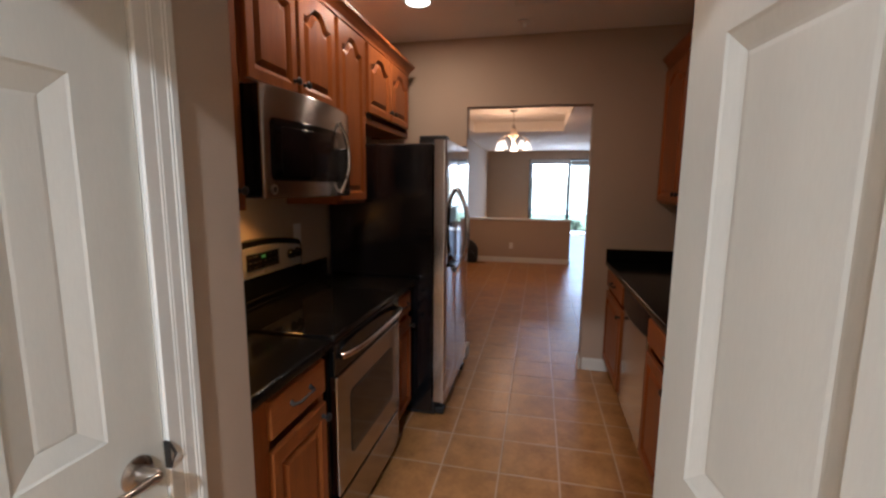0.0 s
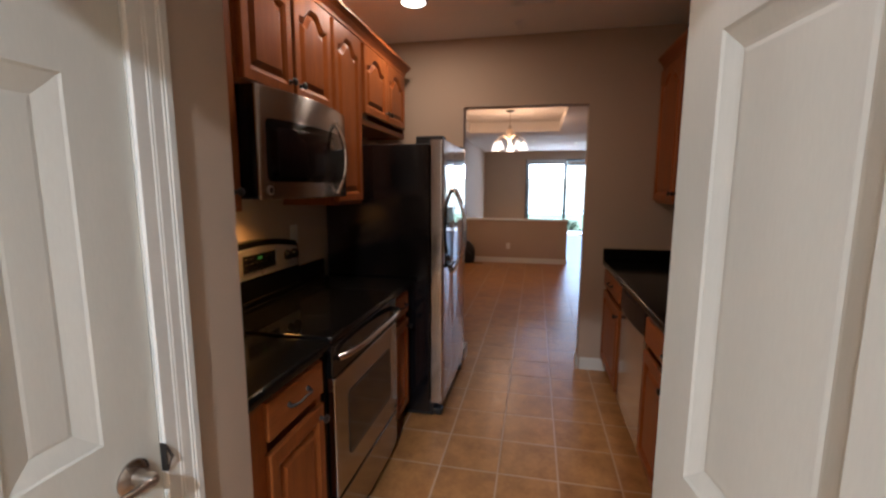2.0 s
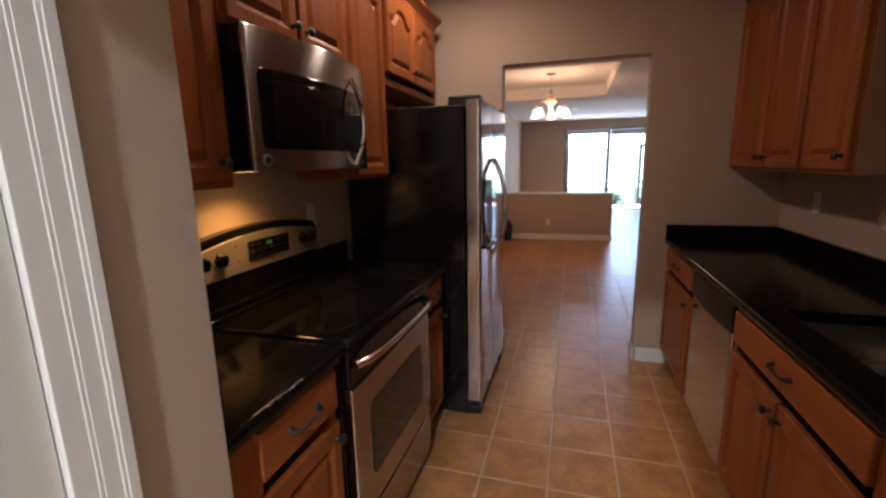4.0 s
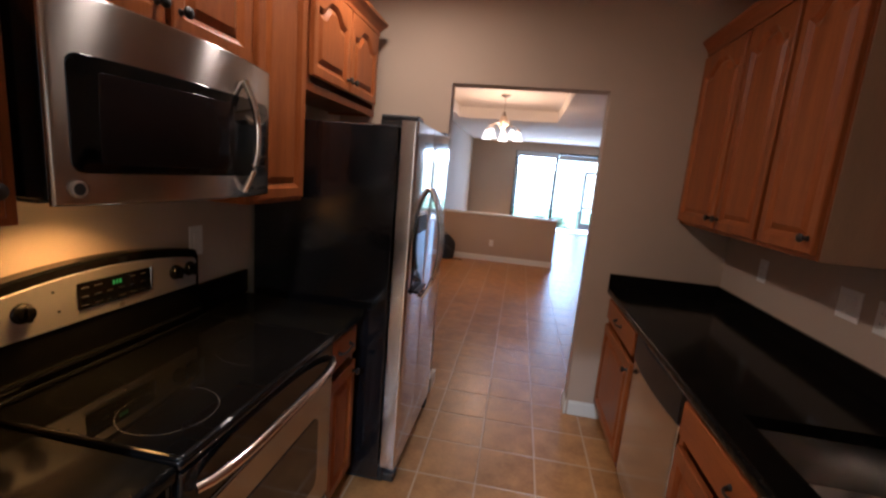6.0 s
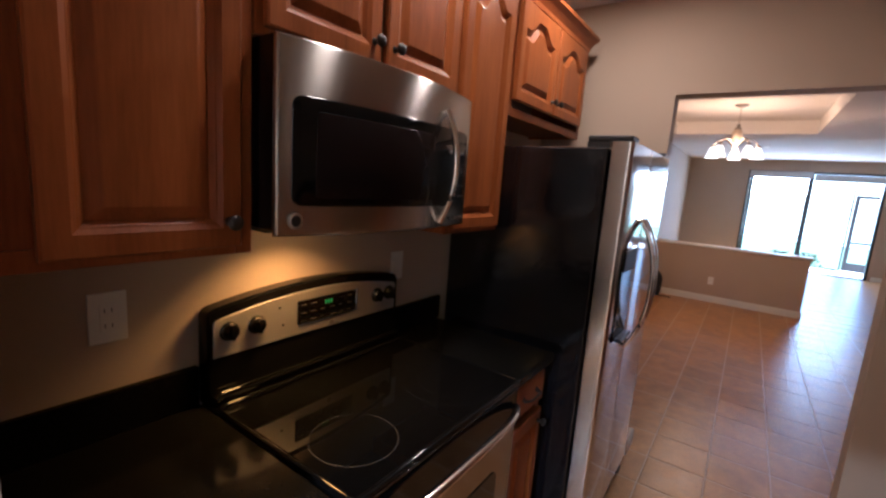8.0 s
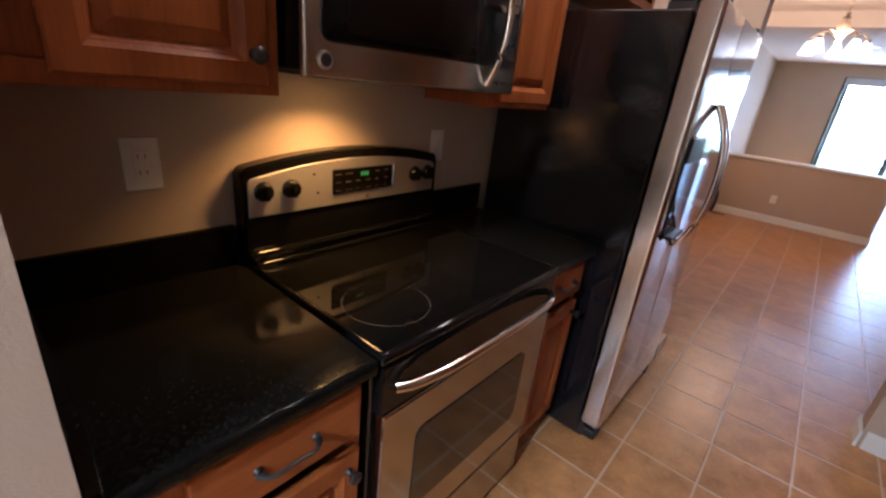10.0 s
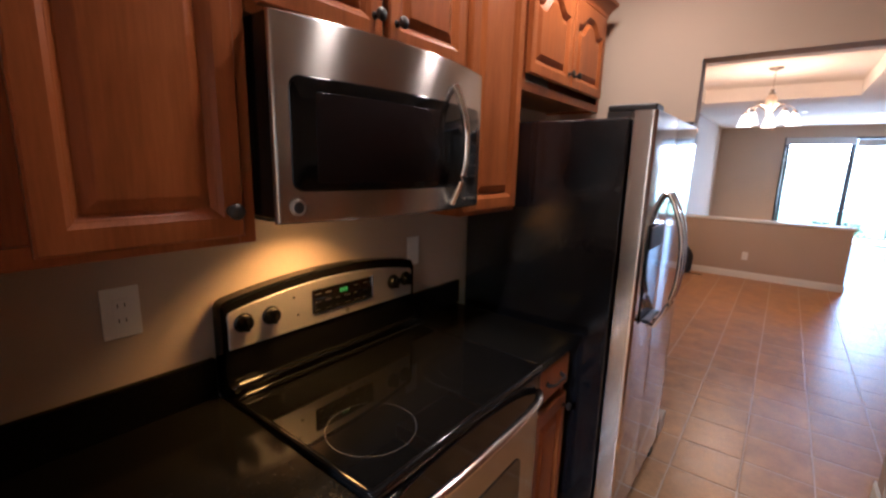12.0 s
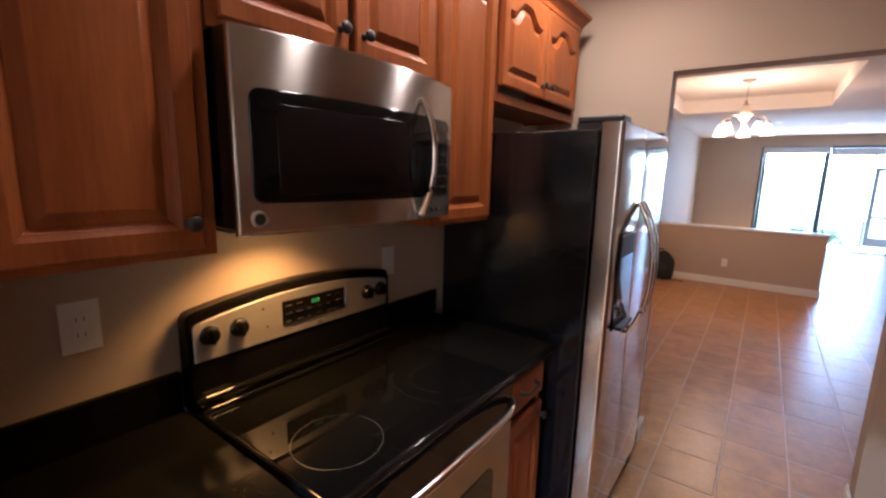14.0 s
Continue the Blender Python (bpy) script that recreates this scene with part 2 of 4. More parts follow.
def mesh(name, bm, mats, parent=None, label="", smooth=False, origin=None, **tags):
    """A mesh object from world-space geometry; under a parent it is moved into the parent's space."""
    base = Vector(origin) if origin else Vector((0, 0, 0))
    if parent is not None:
        p = parent
        while p is not None:
            base = base + p.location
            p = p.parent
    bmesh.ops.translate(bm, verts=bm.verts, vec=-base)
    bmesh.ops.recalc_face_normals(bm, faces=bm.faces)
    data = bpy.data.meshes.new(name)
    bm.to_mesh(data)
    bm.free()
    for m in mats if isinstance(mats, (list, tuple)) else [mats]:
        data.materials.append(m)
    if smooth:
        data.polygons.foreach_set("use_smooth", [True] * len(data.polygons))
        data.set_sharp_from_angle(angle=radians(38))
    ob = new(name, data)
    if parent is not None:
        ob.parent = parent
    elif origin:
        ob.location = origin
    if label or tags:
        tagged(ob, label, **tags)
    return ob


def block(name, mat, *spans, bevel=0.0, parent=None, **tags):
    bm = bmesh.new()
    for s in spans:
        box(bm, *s, bevel=bevel)
    return mesh(name, bm, mat, parent, **tags)


# ---------------------------------------------------------------- the shell of the house
KX0, KX1, OPEN_Y = -0.980, 1.540, 3.632
STUB_X, STUB_Y = -0.362, 1.010
KCEIL, DCEIL, LCEIL = 2.64, 2.485, 2.64
OX0, OX1, OZ = -0.231, 0.738, 2.115
DX0, DX1, LY = -1.30, 4.2, 14.4
ST = dict(kind="structure")

block("wall_kitchen_left", WALL, (KX0 - 0.12, KX0, STUB_Y - 0.12, OPEN_Y, 0, KCEIL), label="tan painted wall behind the range", category="wall", **ST)
block("wall_kitchen_right", WALL, (KX1, KX1 + 0.12, 0.09, OPEN_Y, 0, KCEIL), label="tan painted wall behind the sink counter", category="wall", **ST)
# wall with the wide opening to the dining room
block("wall_opening", WALL, (KX0 - 0.12, OX0, OPEN_Y, OPEN_Y + 0.12, 0, KCEIL + 0.1), (OX1, DX1, OPEN_Y, OPEN_Y + 0.12, 0, KCEIL + 0.1),
      (OX0, OX1, OPEN_Y, OPEN_Y + 0.12, OZ, KCEIL + 0.1), label="tan painted wall with a cased-free opening", category="wall", **ST)
# pantry: the wall beside the counter, with a door opening in it
PD0, PD1, PDH = 0.136, 0.746, 2.03
block("wall_pantry", WALL, (STUB_X - 0.11, STUB_X, PD1 + 0.012, STUB_Y, 0, KCEIL), (STUB_X - 0.11, STUB_X, -0.02, PD0 - 0.012, 0, KCEIL),
      (STUB_X - 0.11, STUB_X, PD0 - 0.012, PD1 + 0.012, PDH + 0.012, KCEIL),
      (KX0, STUB_X - 0.11, STUB_Y - 0.11, STUB_Y, 0, KCEIL), label="tan painted pantry wall beside the counter", category="wall", **ST)
# the passage behind the first step
block("wall_passage_left", WALL, (STUB_X - 0.11, STUB_X, -2.6, -0.02, 0, KCEIL), label="plain tan painted passage wall", category="wall", **ST)
block("wall_passage_right", WALL, (0.80, 0.92, -2.6, 0.09, 0, KCEIL), (0.92, KX1 + 0.12, -0.03, 0.09, 0, KCEIL), label="plain tan painted passage wall", category="wall", **ST)
# unseen wall piece, added to keep passage light off the upper kitchen
block("wall_entry_header", WALL, (STUB_X, 0.80, -0.10, 0.02, PDH + 0.045, KCEIL), label="unseen plain wall added to hold back passage light", category="wall", **ST)
block("wall_passage_end", WALL, (-1.6, 0.92, -2.7, -2.6, 0, KCEIL), label="plain tan painted passage wall", category="wall", **ST)
block("wall_pantry_back", WALL, (-1.6, -1.5, -2.6, STUB_Y - 0.11, 0, KCEIL), (-1.5, KX0 - 0.12, STUB_Y - 0.11, STUB_Y, 0, KCEIL), label="plain tan wall inside the pantry", category="wall", **ST)
block("ceiling_kitchen", CEIL, (-1.6, KX1 + 0.12, -2.7, OPEN_Y, KCEIL, KCEIL + 0.1), label="pale textured kitchen ceiling", category="ceiling", **ST)
# dining and living rooms
block("wall_dining_left", WALL, (DX0 - 0.12, DX0, OPEN_Y + 0.12, LY + 0.15, 0, 3.0), label="tan painted long side wall", category="wall", **ST)
block("wall_dining_right", WALL, (DX1, DX1 + 0.12, OPEN_Y, LY + 0.15, 0, 3.0), label="tan painted far side wall", category="wall", **ST)
SX0, SX1, SH = 0.02, 2.56, 2.385
block("wall_living_back", WALL, (DX0, SX0, LY, LY + 0.15, 0, 2.9), (SX1, DX1, LY, LY + 0.15, 0, 2.9), (SX0, SX1, LY, LY + 0.15, SH, 2.9),
      label="tan painted back wall around the sliding door", category="wall", **ST)
TX0, TX1, TY0, TY1, TZ = -0.87, 0.735, 5.72, 8.26, 2.66
HY = 8.80
block("ceiling_dining", CEIL, (DX0, TX0, OPEN_Y + 0.12, HY, DCEIL, 2.9), (TX1, DX1, OPEN_Y + 0.12, HY, DCEIL, 2.9),
      (TX0, TX1, OPEN_Y + 0.12, TY0, DCEIL, 2.9), (TX0, TX1, TY1, HY, DCEIL, 2.9), (TX0, TX1, TY0, TY1, TZ, 2.9),
      label="pale dining ceiling with a stepped tray recess", category="ceiling", **ST)
block("ceiling_living", CEIL, (DX0, DX1, HY, LY, LCEIL, 2.9), label="pale flat living room ceiling", category="ceiling", **ST)
# half wall between dining and living
HW0, HW1 = 8.695, 8.825
block("half_wall", WALL, (DX0, 0.975, HW0, HW1, 0, 0.835), label="low tan half wall between dining and living", category="half wall", **ST)
block("half_wall_cap", WHITE, (DX0 + 0.002, 0.995, HW0 - 0.025, HW1 + 0.025, 0.837, 0.872), bevel=0.006, label="white painted ledge on the half wall", category="trim", **ST)


def baseboard(name, *runs):
    """Runs (x0, x1, y0, y1) of white board with an eased top."""
    bm = bmesh.new()
    for x0, x1, y0, y1 in runs:
        box(bm, x0, x1, y0, y1, 0.001, 0.088, 0.002)
        mx = 0.004 if abs(x1 - x0) < 0.03 else 0
        my = 0.004 if abs(y1 - y0) < 0.03 else 0
        box(bm, x0 + mx, x1 - mx, y0 + my, y1 - my, 0.086, 0.102, 0.002)
    return mesh(name, bm, WHITE, label="white painted baseboard", category="baseboard", **ST)


baseboard("baseboard_opening", (OX1 + 0.014, 0.955, OPEN_Y - 0.014, OPEN_Y), (OX1 - 0.014, OX1, OPEN_Y - 0.014, OPEN_Y + 0.134),
          (OX0, OX0 + 0.030, OPEN_Y - 0.035, OPEN_Y + 0.134), (DX0, OX0, OPEN_Y + 0.12, OPEN_Y + 0.134), (OX1, DX1, OPEN_Y + 0.12, OPEN_Y + 0.134))
baseboard("baseboard_half_wall", (DX0 + 0.016, 0.975, HW0 - 0.014, HW0), (0.975, 0.989, HW0 - 0.014, HW1))
baseboard("baseboard_living", (DX0, DX0 + 0.014, OPEN_Y + 0.14, HW0 - 0.02), (DX0, DX0 + 0.014, HW1 + 0.02, LY), (DX0 + 0.014, SX0 - 0.06, LY - 0.014, LY), (SX1 + 0.06, DX1, LY - 0.014, LY))
baseboard("baseboard_pantry", (STUB_X, STUB_X + 0.014, PD1 + 0.085, STUB_Y))

# ---------------------------------------------------------------- outdoors
block("lanai_floor", CONCRETE, (-4, 9, LY + 0.15, 16.6, -0.2, -0.06), label="pale concrete lanai slab outside", category="patio", **ST)
bm = bmesh.new()
bmesh.ops.create_grid(bm, x_segments=60, y_segments=60, size=400, matrix=Matrix.Translation((0, 300, -0.14)))
mesh("ground", bm, GRASS, label="green lawn running to the distance", category="lawn", **ST)
# made-up water sheet: mirrors the sky so the distance turns white
block("lake", WATER, (-400, 400, 27, 700, -0.13, -0.10), label="water sheet added to whiten the view past the lawn", category="water", **ST)
block("house_wall_outside", WALL, (-8, DX0 - 0.12, LY - 0.05, LY + 0.15, -0.2, 3.0), (DX1 + 0.12, 12, LY - 0.05, LY + 0.15, -0.2, 3.0), label="tan outside wall of the house", category="wall", **ST)
block("roof_slab", CEIL, (-8, 12, -3, LY + 0.15, 3.0, 3.15), label="plain roof over the rooms", category="roof", **ST)

# screen enclosure with its door
enc = thing("screen_enclosure", (0, 16.3, -0.06), "dark bronze lanai screen frame with slim rails", "screen frame")
SY = 16.3
for px in (-3.6, -1.2, 2.32, 3.28, 5.6):
    block("post", BRONZE, (px - 0.02, px + 0.02, SY - 0.025, SY + 0.025, -0.06, 2.95), bevel=0.004, parent=enc)
for rx0, rx1, rz in ((-3.58, -1.22, 0.68), (-1.18, 2.30, 0.68), (3.30, 5.58, 0.68), (-3.58, -1.22, -0.04), (-1.18, 2.30, -0.04), (3.30, 5.58, -0.04)):
    block("rail", BRONZE, (rx0, rx1, SY - 0.02, SY + 0.02, rz - 0.018, rz + 0.018), bevel=0.004, parent=enc)
block("rail", BRONZE, (-3.6, 5.6, SY - 0.02, SY + 0.02, 2.952, 3.0), bevel=0.004, parent=enc)
sd = thing("screen_door", (2.79, SY, -0.06), "dark bronze screen door with kick plate", "door")
bm = bmesh.new()
for a in ((2.36, 2.45, -0.04, 1.95), (3.15, 3.24, -0.04, 1.95)):
    box(bm, a[0], a[1], SY - 0.018, SY + 0.018, a[2], a[3], 0.004)
box(bm, 2.45, 3.15, SY - 0.018, SY + 0.018, 1.86, 1.95, 0.004)
box(bm, 2.45, 3.15, SY - 0.018, SY + 0.018, 0.68, 0.75, 0.004)
mesh("frame", bm, BRONZE, sd)
block("kick_plate", BRONZE, (2.45, 3.15, SY - 0.012, SY + 0.012, -0.04, 0.19), bevel=0.004, parent=sd)


def shrub(x, y, r, h, seed):
    """Many small leaves on thin twigs."""
    rng = random.Random(seed)
    sh = thing("shrub", (x, y, -0.14), "low leafy green shrub by the lanai", "shrub", "shrubs outside")
    bm = bmesh.new()
    for i in range(7):
        a = rng.uniform(0, 6.3)
        tube(bm, [(x, y, -0.14), (x + 0.3 * r * math.cos(a), y + 0.3 * r * math.sin(a), h * 0.4), (x + 0.7 * r * math.cos(a), y + 0.7 * r * math.sin(a), h * 0.75)], [0.02, 0.012, 0.006], 5)
    mesh("twig", bm, PEWTER, sh)
    bm = bmesh.new()
    for i in range(420):
        a, q, w = rng.uniform(0, 6.3), rng.random() ** 0.5, rng.random()
        rr = r * q * (1.0 - 0.5 * w) * rng.uniform(0.8, 1.15)
        c = Vector((x + rr * math.cos(a), y + rr * math.sin(a), -0.1 + h * w))
        m = Matrix.Translation(c) @ Euler((rng.uniform(-1, 1), rng.uniform(-1, 1), rng.uniform(0, 6))).to_matrix().to_4x4()
        s = rng.uniform(0.03, 0.06)
        vs = [bm.verts.new(m @ Vector(p)) for p in ((0, -s, 0), (s * 0.5, 0, s * 0.15), (0, s, 0), (-s * 0.5, 0, s * 0.15))]
        bm.faces.new(vs)
    mesh("leaves", bm, LEAF, sh, kind="stuff")


for sx, sy, sr, shh, sseed in ((1.72, 16.9, 0.40, 0.36, 1), (1.05, 17.3, 0.4, 0.32, 2)):
    shrub(sx, sy, sr, shh, sseed)

# sliding glass door
sl = thing("window_sliding_door", (1.2, LY, 0), "wide bronze-framed sliding glass door onto the lanai", "sliding door", kind="structure")
bm = bmesh.new()
box(bm, SX0, SX0 + 0.05, LY + 0.01, LY + 0.13, 0, SH, 0.004)
box(bm, SX1 - 0.05, SX1, LY + 0.01, LY + 0.13, 0, SH, 0.004)
box(bm, SX0 + 0.05, SX1 - 0.05, LY + 0.01, LY + 0.13, SH - 0.05, SH, 0.004)
box(bm, SX0 + 0.05, SX1 - 0.05, LY + 0.01, LY + 0.13, 0, 0.025, 0.004)
mesh("frame", bm, BRONZE, sl)
for i, (a, b, yy) in enumerate(((SX0 + 0.052, 1.31, LY + 0.09), (0.09, 1.26, LY + 0.04))):
    bm = bmesh.new()
    for u in (a, b - 0.05):
        box(bm, u, u + 0.05, yy - 0.018, yy + 0.018, 0.03, SH - 0.055, 0.004)
    box(bm, a + 0.05, b - 0.05, yy - 0.018, yy + 0.018, SH - 0.105, SH - 0.055, 0.004)
    box(bm, a + 0.05, b - 0.05, yy - 0.018, yy + 0.018, 0.03, 0.10, 0.004)
    leaf = mesh("sash", bm, BRONZE, sl)
    pane = block("pane", PANE, (a + 0.05, b - 0.05, yy - 0.003, yy + 0.003, 0.10, SH - 0.105), parent=leaf)
    pane.visible_shadow = False
bl = thing("roller_blind", (1.2, LY, SH), "grey roller blind drawn up over the sliding door", "blind")
block("valance", BLIND, (SX0 + 0.03, 1.275, LY - 0.05, LY + 0.006, 2.215, SH - 0.012), bevel=0.005, parent=bl)
block("valance", BLIND, (1.31, SX1 - 0.03, LY - 0.05, LY + 0.006, 2.175, SH - 0.06), bevel=0.005, parent=bl)

# ---------------------------------------------------------------- cabinets


def arch_ring(y0, y1, z0, z1, rise, x, k=16):
    """A ring of points in the plane x: square below, a cathedral arch of that rise above."""
    pts = [(x, y0, z0), (x, y1, z0)]
    for i in range(k + 1):
        u = 1 - 2 * i / k
        s = min(1, max(0, (abs(u) - 0.18) / 0.58))
        pts.append((x, (y0 + y1) / 2 + u * (y1 - y0) / 2, z1 - rise * (s * s * (3 - 2 * s))))
    return pts


def panel_door(parent, y0, y1, z0, z1, x, out, arched=True, name="door", stile=0.052):
    """A raised-panel wooden leaf whose back lies on x; out is +1 or -1 along x."""
    bm = bmesh.new()
    t = 0.020 * out
    rise = min(0.055, (y1 - y0) * 0.17) if arched else 0.0
    e = 0.004
    s, zt = min(stile - 0.012, (y1 - y0) * 0.22, (z1 - z0) * 0.30), z1 - min(stile, (z1 - z0) * 0.30)
    ring = arch_ring

    def inner(i, d):
        return ring(y0 + s + i, y1 - s - i, z0 + s + i, zt - i, rise, x + t - d * out)
    rows = [ring(y0, y1, z0, z1, 0, x), ring(y0, y1, z0, z1, 0, x + t - e * out), ring(y0 + e, y1 - e, z0 + e, z1 - e, 0, x + t),
            ring(y0 + s, y1 - s, z0 + s, zt, rise, x + t), inner(0.009, 0.006), inner(0.011, 0.0065), inner(0.020, 0.0145), inner(0.0215, 0.015), inner(0.042, 0.003), inner(0.045, 0.0022)]
    r = loops(bm, rows)
    bm.faces.new(r[0][::-1])
    return mesh(name, bm, WOOD, parent)


def knob(parent, x, y, z, out):
    bm = bmesh.new()
    m = Matrix.Translation((x, y, z)) @ pose(0, 0, 0, 0, 90 * out, 0)
    lathe(bm, [(0.010, 0), (0.007, 0.004), (0.006, 0.012), (0.010, 0.016), (0.015, 0.021), (0.016, 0.026), (0.012, 0.031), (0.004, 0.033)], m, 16)
    return mesh("knob", bm, PEWTER, parent, label="dark pewter round knob", smooth=True)


def bow_pull(parent, x, y, z, out, half=0.048):
    """A curved bar pull lying along y, with flared feet."""
    bm = bmesh.new()
    pts, rad = [], []
    for i in range(13):
        u = -1 + i / 6
        pts.append((x + out * (0.004 + 0.026 * (1 - u ** 4) ** 0.8), y + u * half * 1.25, z + 0.004 * math.cos(u * 3.1)))
        rad.append(0.0042 + 0.004 * abs(u) ** 6)
    tube(bm, pts, rad, 8)
    for s in (-1, 1):
        lathe(bm, [(0.010, 0), (0.009, 0.003), (0.006, 0.006)], Matrix.Translation((x, y + s * half * 1.2, z)) @ pose(0, 0, 0, 0, 90 * out, 0), 12)
    return mesh("pull", bm, PEWTER, parent, label="dark pewter bow pull", smooth=True)


def carcass(parent, y0, y1, z0, z1, xb, xf, out, lid=True):
    """The box of a cabinet: sides, back, top and bottom boards and a face frame."""
    bm = bmesh.new()
    a = xf - out * 0.02
    lo, hi = min(xb, a), max(xb, a)
    box(bm, lo, hi, y0 + 0.001, y0 + 0.016, z0, z1)
    box(bm, lo, hi, y1 - 0.016, y1 - 0.001, z0, z1)
    box(bm, lo, hi, y0 + 0.016, y1 - 0.016, z0 + 0.012, z0 + 0.028)
    if lid:
        box(bm, lo, hi, y0 + 0.016, y1 - 0.016, z1 - 0.016, z1)
    lo, hi = min(a, xf), max(a, xf)
    w = 0.036
    box(bm, lo, hi, y0 + 0.001, y0 + w, z0, z1, 0.0015)
    box(bm, lo, hi, y1 - w, y1 - 0.001, z0, z1, 0.0015)
    box(bm, lo, hi, y0 + w, y1 - w, z0, z0 + w, 0.0015)
    box(bm, lo, hi, y0 + w, y1 - w, z1 - w, z1, 0.0015)
    return mesh("body", bm, WOOD, parent)


UL, UF = KX0 + 0.003, -0.680          # back and face of the left wall cabinets
UTOP = 2.358


def wall_cabinet(y0, y1, z0, doors, xb, xf, out, knobs, arched=True, top=UTOP, lift=0.018):
    """A wall cabinet; doors are (y0, y1) spans, knobs the side of each door's knob."""
    th = thing("wall_cabinet", (xb, (y0 + y1) / 2, z0), "cinnamon-stained maple wall cabinet with raised arched doors", "cabinet", "wall cabinets")
    carcass(th, y0, y1, z0, top, xb, xf, out)
    for (a, b), side in zip(doors, knobs):
        d = panel_door(th, a, b, z0 + lift, top - 0.042, xf + out * 0.001, out, arched)
        zk = z0 + lift + 0.053
        if side:
            knob(d, xf + out * 0.021, b - 0.028 if side > 0 else a + 0.028, zk, out)
    return th


def crown(y0, y1, xf, out, ends, z=UTOP):
    """Stepped crown moulding along the cabinets' top, returned at one end."""
    prof = [(0.0, -0.030), (0.008, -0.030), (0.010, -0.012), (0.016, -0.002), (0.026, 0.014), (0.038, 0.028), (0.044, 0.034), (0.046, 0.050), (0.0, 0.050)]
    bm = bmesh.new()
    rows = []
    for yy, grow in ((y0, ends[0]), (y1, ends[1])):
        rows.append([(xf + out * (p + 0.001), yy + grow * p, z + h) for p, h in prof])
    r = loops(bm, rows, False)
    bm.faces.new(r[0][::-1])
    bm.faces.new(r[1])
    if ends[1]:
        back = [(KX0 + 0.004, y1 + p, z + h) for p, h in prof]
        front = [(xf + out * (p + 0.001), y1 + p, z + h) for p, h in prof]
        loops(bm, [front, back], False)
    ob = mesh("crown_moulding", bm, WOODH, label="cinnamon-stained crown moulding on the wall cabinets", category="moulding", **ST)
    return ob


wc = wall_cabinet(STUB_Y + 0.003, 1.461, 1.386, [(1.110, 1.428)], UL, UF, 1, [1])
block("filler_strip", WOOD, (UF - 0.019, UF - 0.0005, STUB_Y + 0.040, 1.127, 1.423, UTOP - 0.037), parent=wc)
block("filler_strip", WOOD, (UF - 0.019, UF - 0.0005, 1.416, 1.4245, 1.423, UTOP - 0.037), parent=wc)
wall_cabinet(1.464, 2.188, 1.838, [(1.483, 1.812), (1.834, 2.170)], UL, UF, 1, [1, -1])
wall_cabinet(2.191, 2.566, 1.380, [(2.207, 2.545)], UL, UF, 1, [0])
wall_cabinet(2.569, 3.455, 1.853, [(2.602, 3.001), (3.013, 3.415)], UL, UF, 1, [1, -1], lift=0.066)
crown(STUB_Y + 0.003, 3.455, UF, 1, (0, 1))
UR = 1.245
for a, b, s in ((3.122, 3.627, -1), (2.730, 3.114, 1), (2.362, 2.716, -1)):
    wc = wall_cabinet(a, b, 1.370, [(a + 0.008, b - 0.008)], KX1 - 0.003, UR, -1, [s])
    if a < 2.5:
        block("side_panel", LAMINATE, (UR + 0.006, KX1 - 0.004, a - 0.003, a + 0.0005, 1.369, UTOP - 0.03), parent=wc)
crown(2.362, 3.627, UR, -1, (0, 0))

BT = 0.875                             # top of the base cabinets, under the stone


def base_cabinet(y0, y1, xb, xf, out, drawer=True, doors=1, far=True, filler=0.0):
    """A base cabinet on a recessed plinth, with a drawer over one or two doors."""
    th = thing("base_cabinet", (xb, (y0 + y1) / 2, 0), "cinnamon-stained maple base cabinet with drawer and panel door", "cabinet", "base cabinets")
    carcass(th, y0, y1, 0.10, BT, xb, xf, out, False)
    lo, hi = sorted((xb, xf - out * 0.07))
    block("plinth", WOODIN, (lo, hi, y0 + 0.002, y1 - 0.002, 0.001, 0.0995), parent=th)
    if filler:
        lo, hi = sorted((xf - out * 0.019, xf - out * 0.0005))
        block("filler_strip", WOOD, (lo, hi, y0 + 0.036, y0 + filler + 0.03, 0.137, BT - 0.037), parent=th)
    y0 = y0 + filler
    g = (y1 - y0) * 0.03 + 0.004
    if drawer:
        bm = bmesh.new()
        lo, hi = sorted((xf + out * 0.001, xf + out * 0.020))
        box(bm, lo, hi, y0 + g, y1 - g, 0.726, 0.850, 0.005, 2)
        d = mesh("drawer_front", bm, WOODH, th)
        bow_pull(d, xf + out * 0.020, (y0 + y1) / 2, 0.793, out)
    w = (y1 - y0 - 2 * g - 0.012 * (doors - 1)) / doors
    for i in range(doors):
        a = y0 + g + i * (w + 0.012)
        d = panel_door(th, a, a + w, 0.135, 0.685, xf + out * 0.001, out, False)
        knob(d, xf + out * 0.021, a + w - 0.03 if (i == 0 and far) else a + 0.03, 0.64, out)
    return th


BF = -0.404
base_cabinet(STUB_Y + 0.003, 1.470, UL, BF, 1, filler=0.095)
base_cabinet(2.262, 2.562, UL, BF, 1)
RF = 0.928
base_cabinet(2.942, 3.628, KX1 - 0.003, RF, -1, far=False)
base_cabinet(1.430, 2.328, KX1 - 0.003, RF, -1, True, 2)
base_cabinet(0.950, 1.427, KX1 - 0.003, RF, -1)


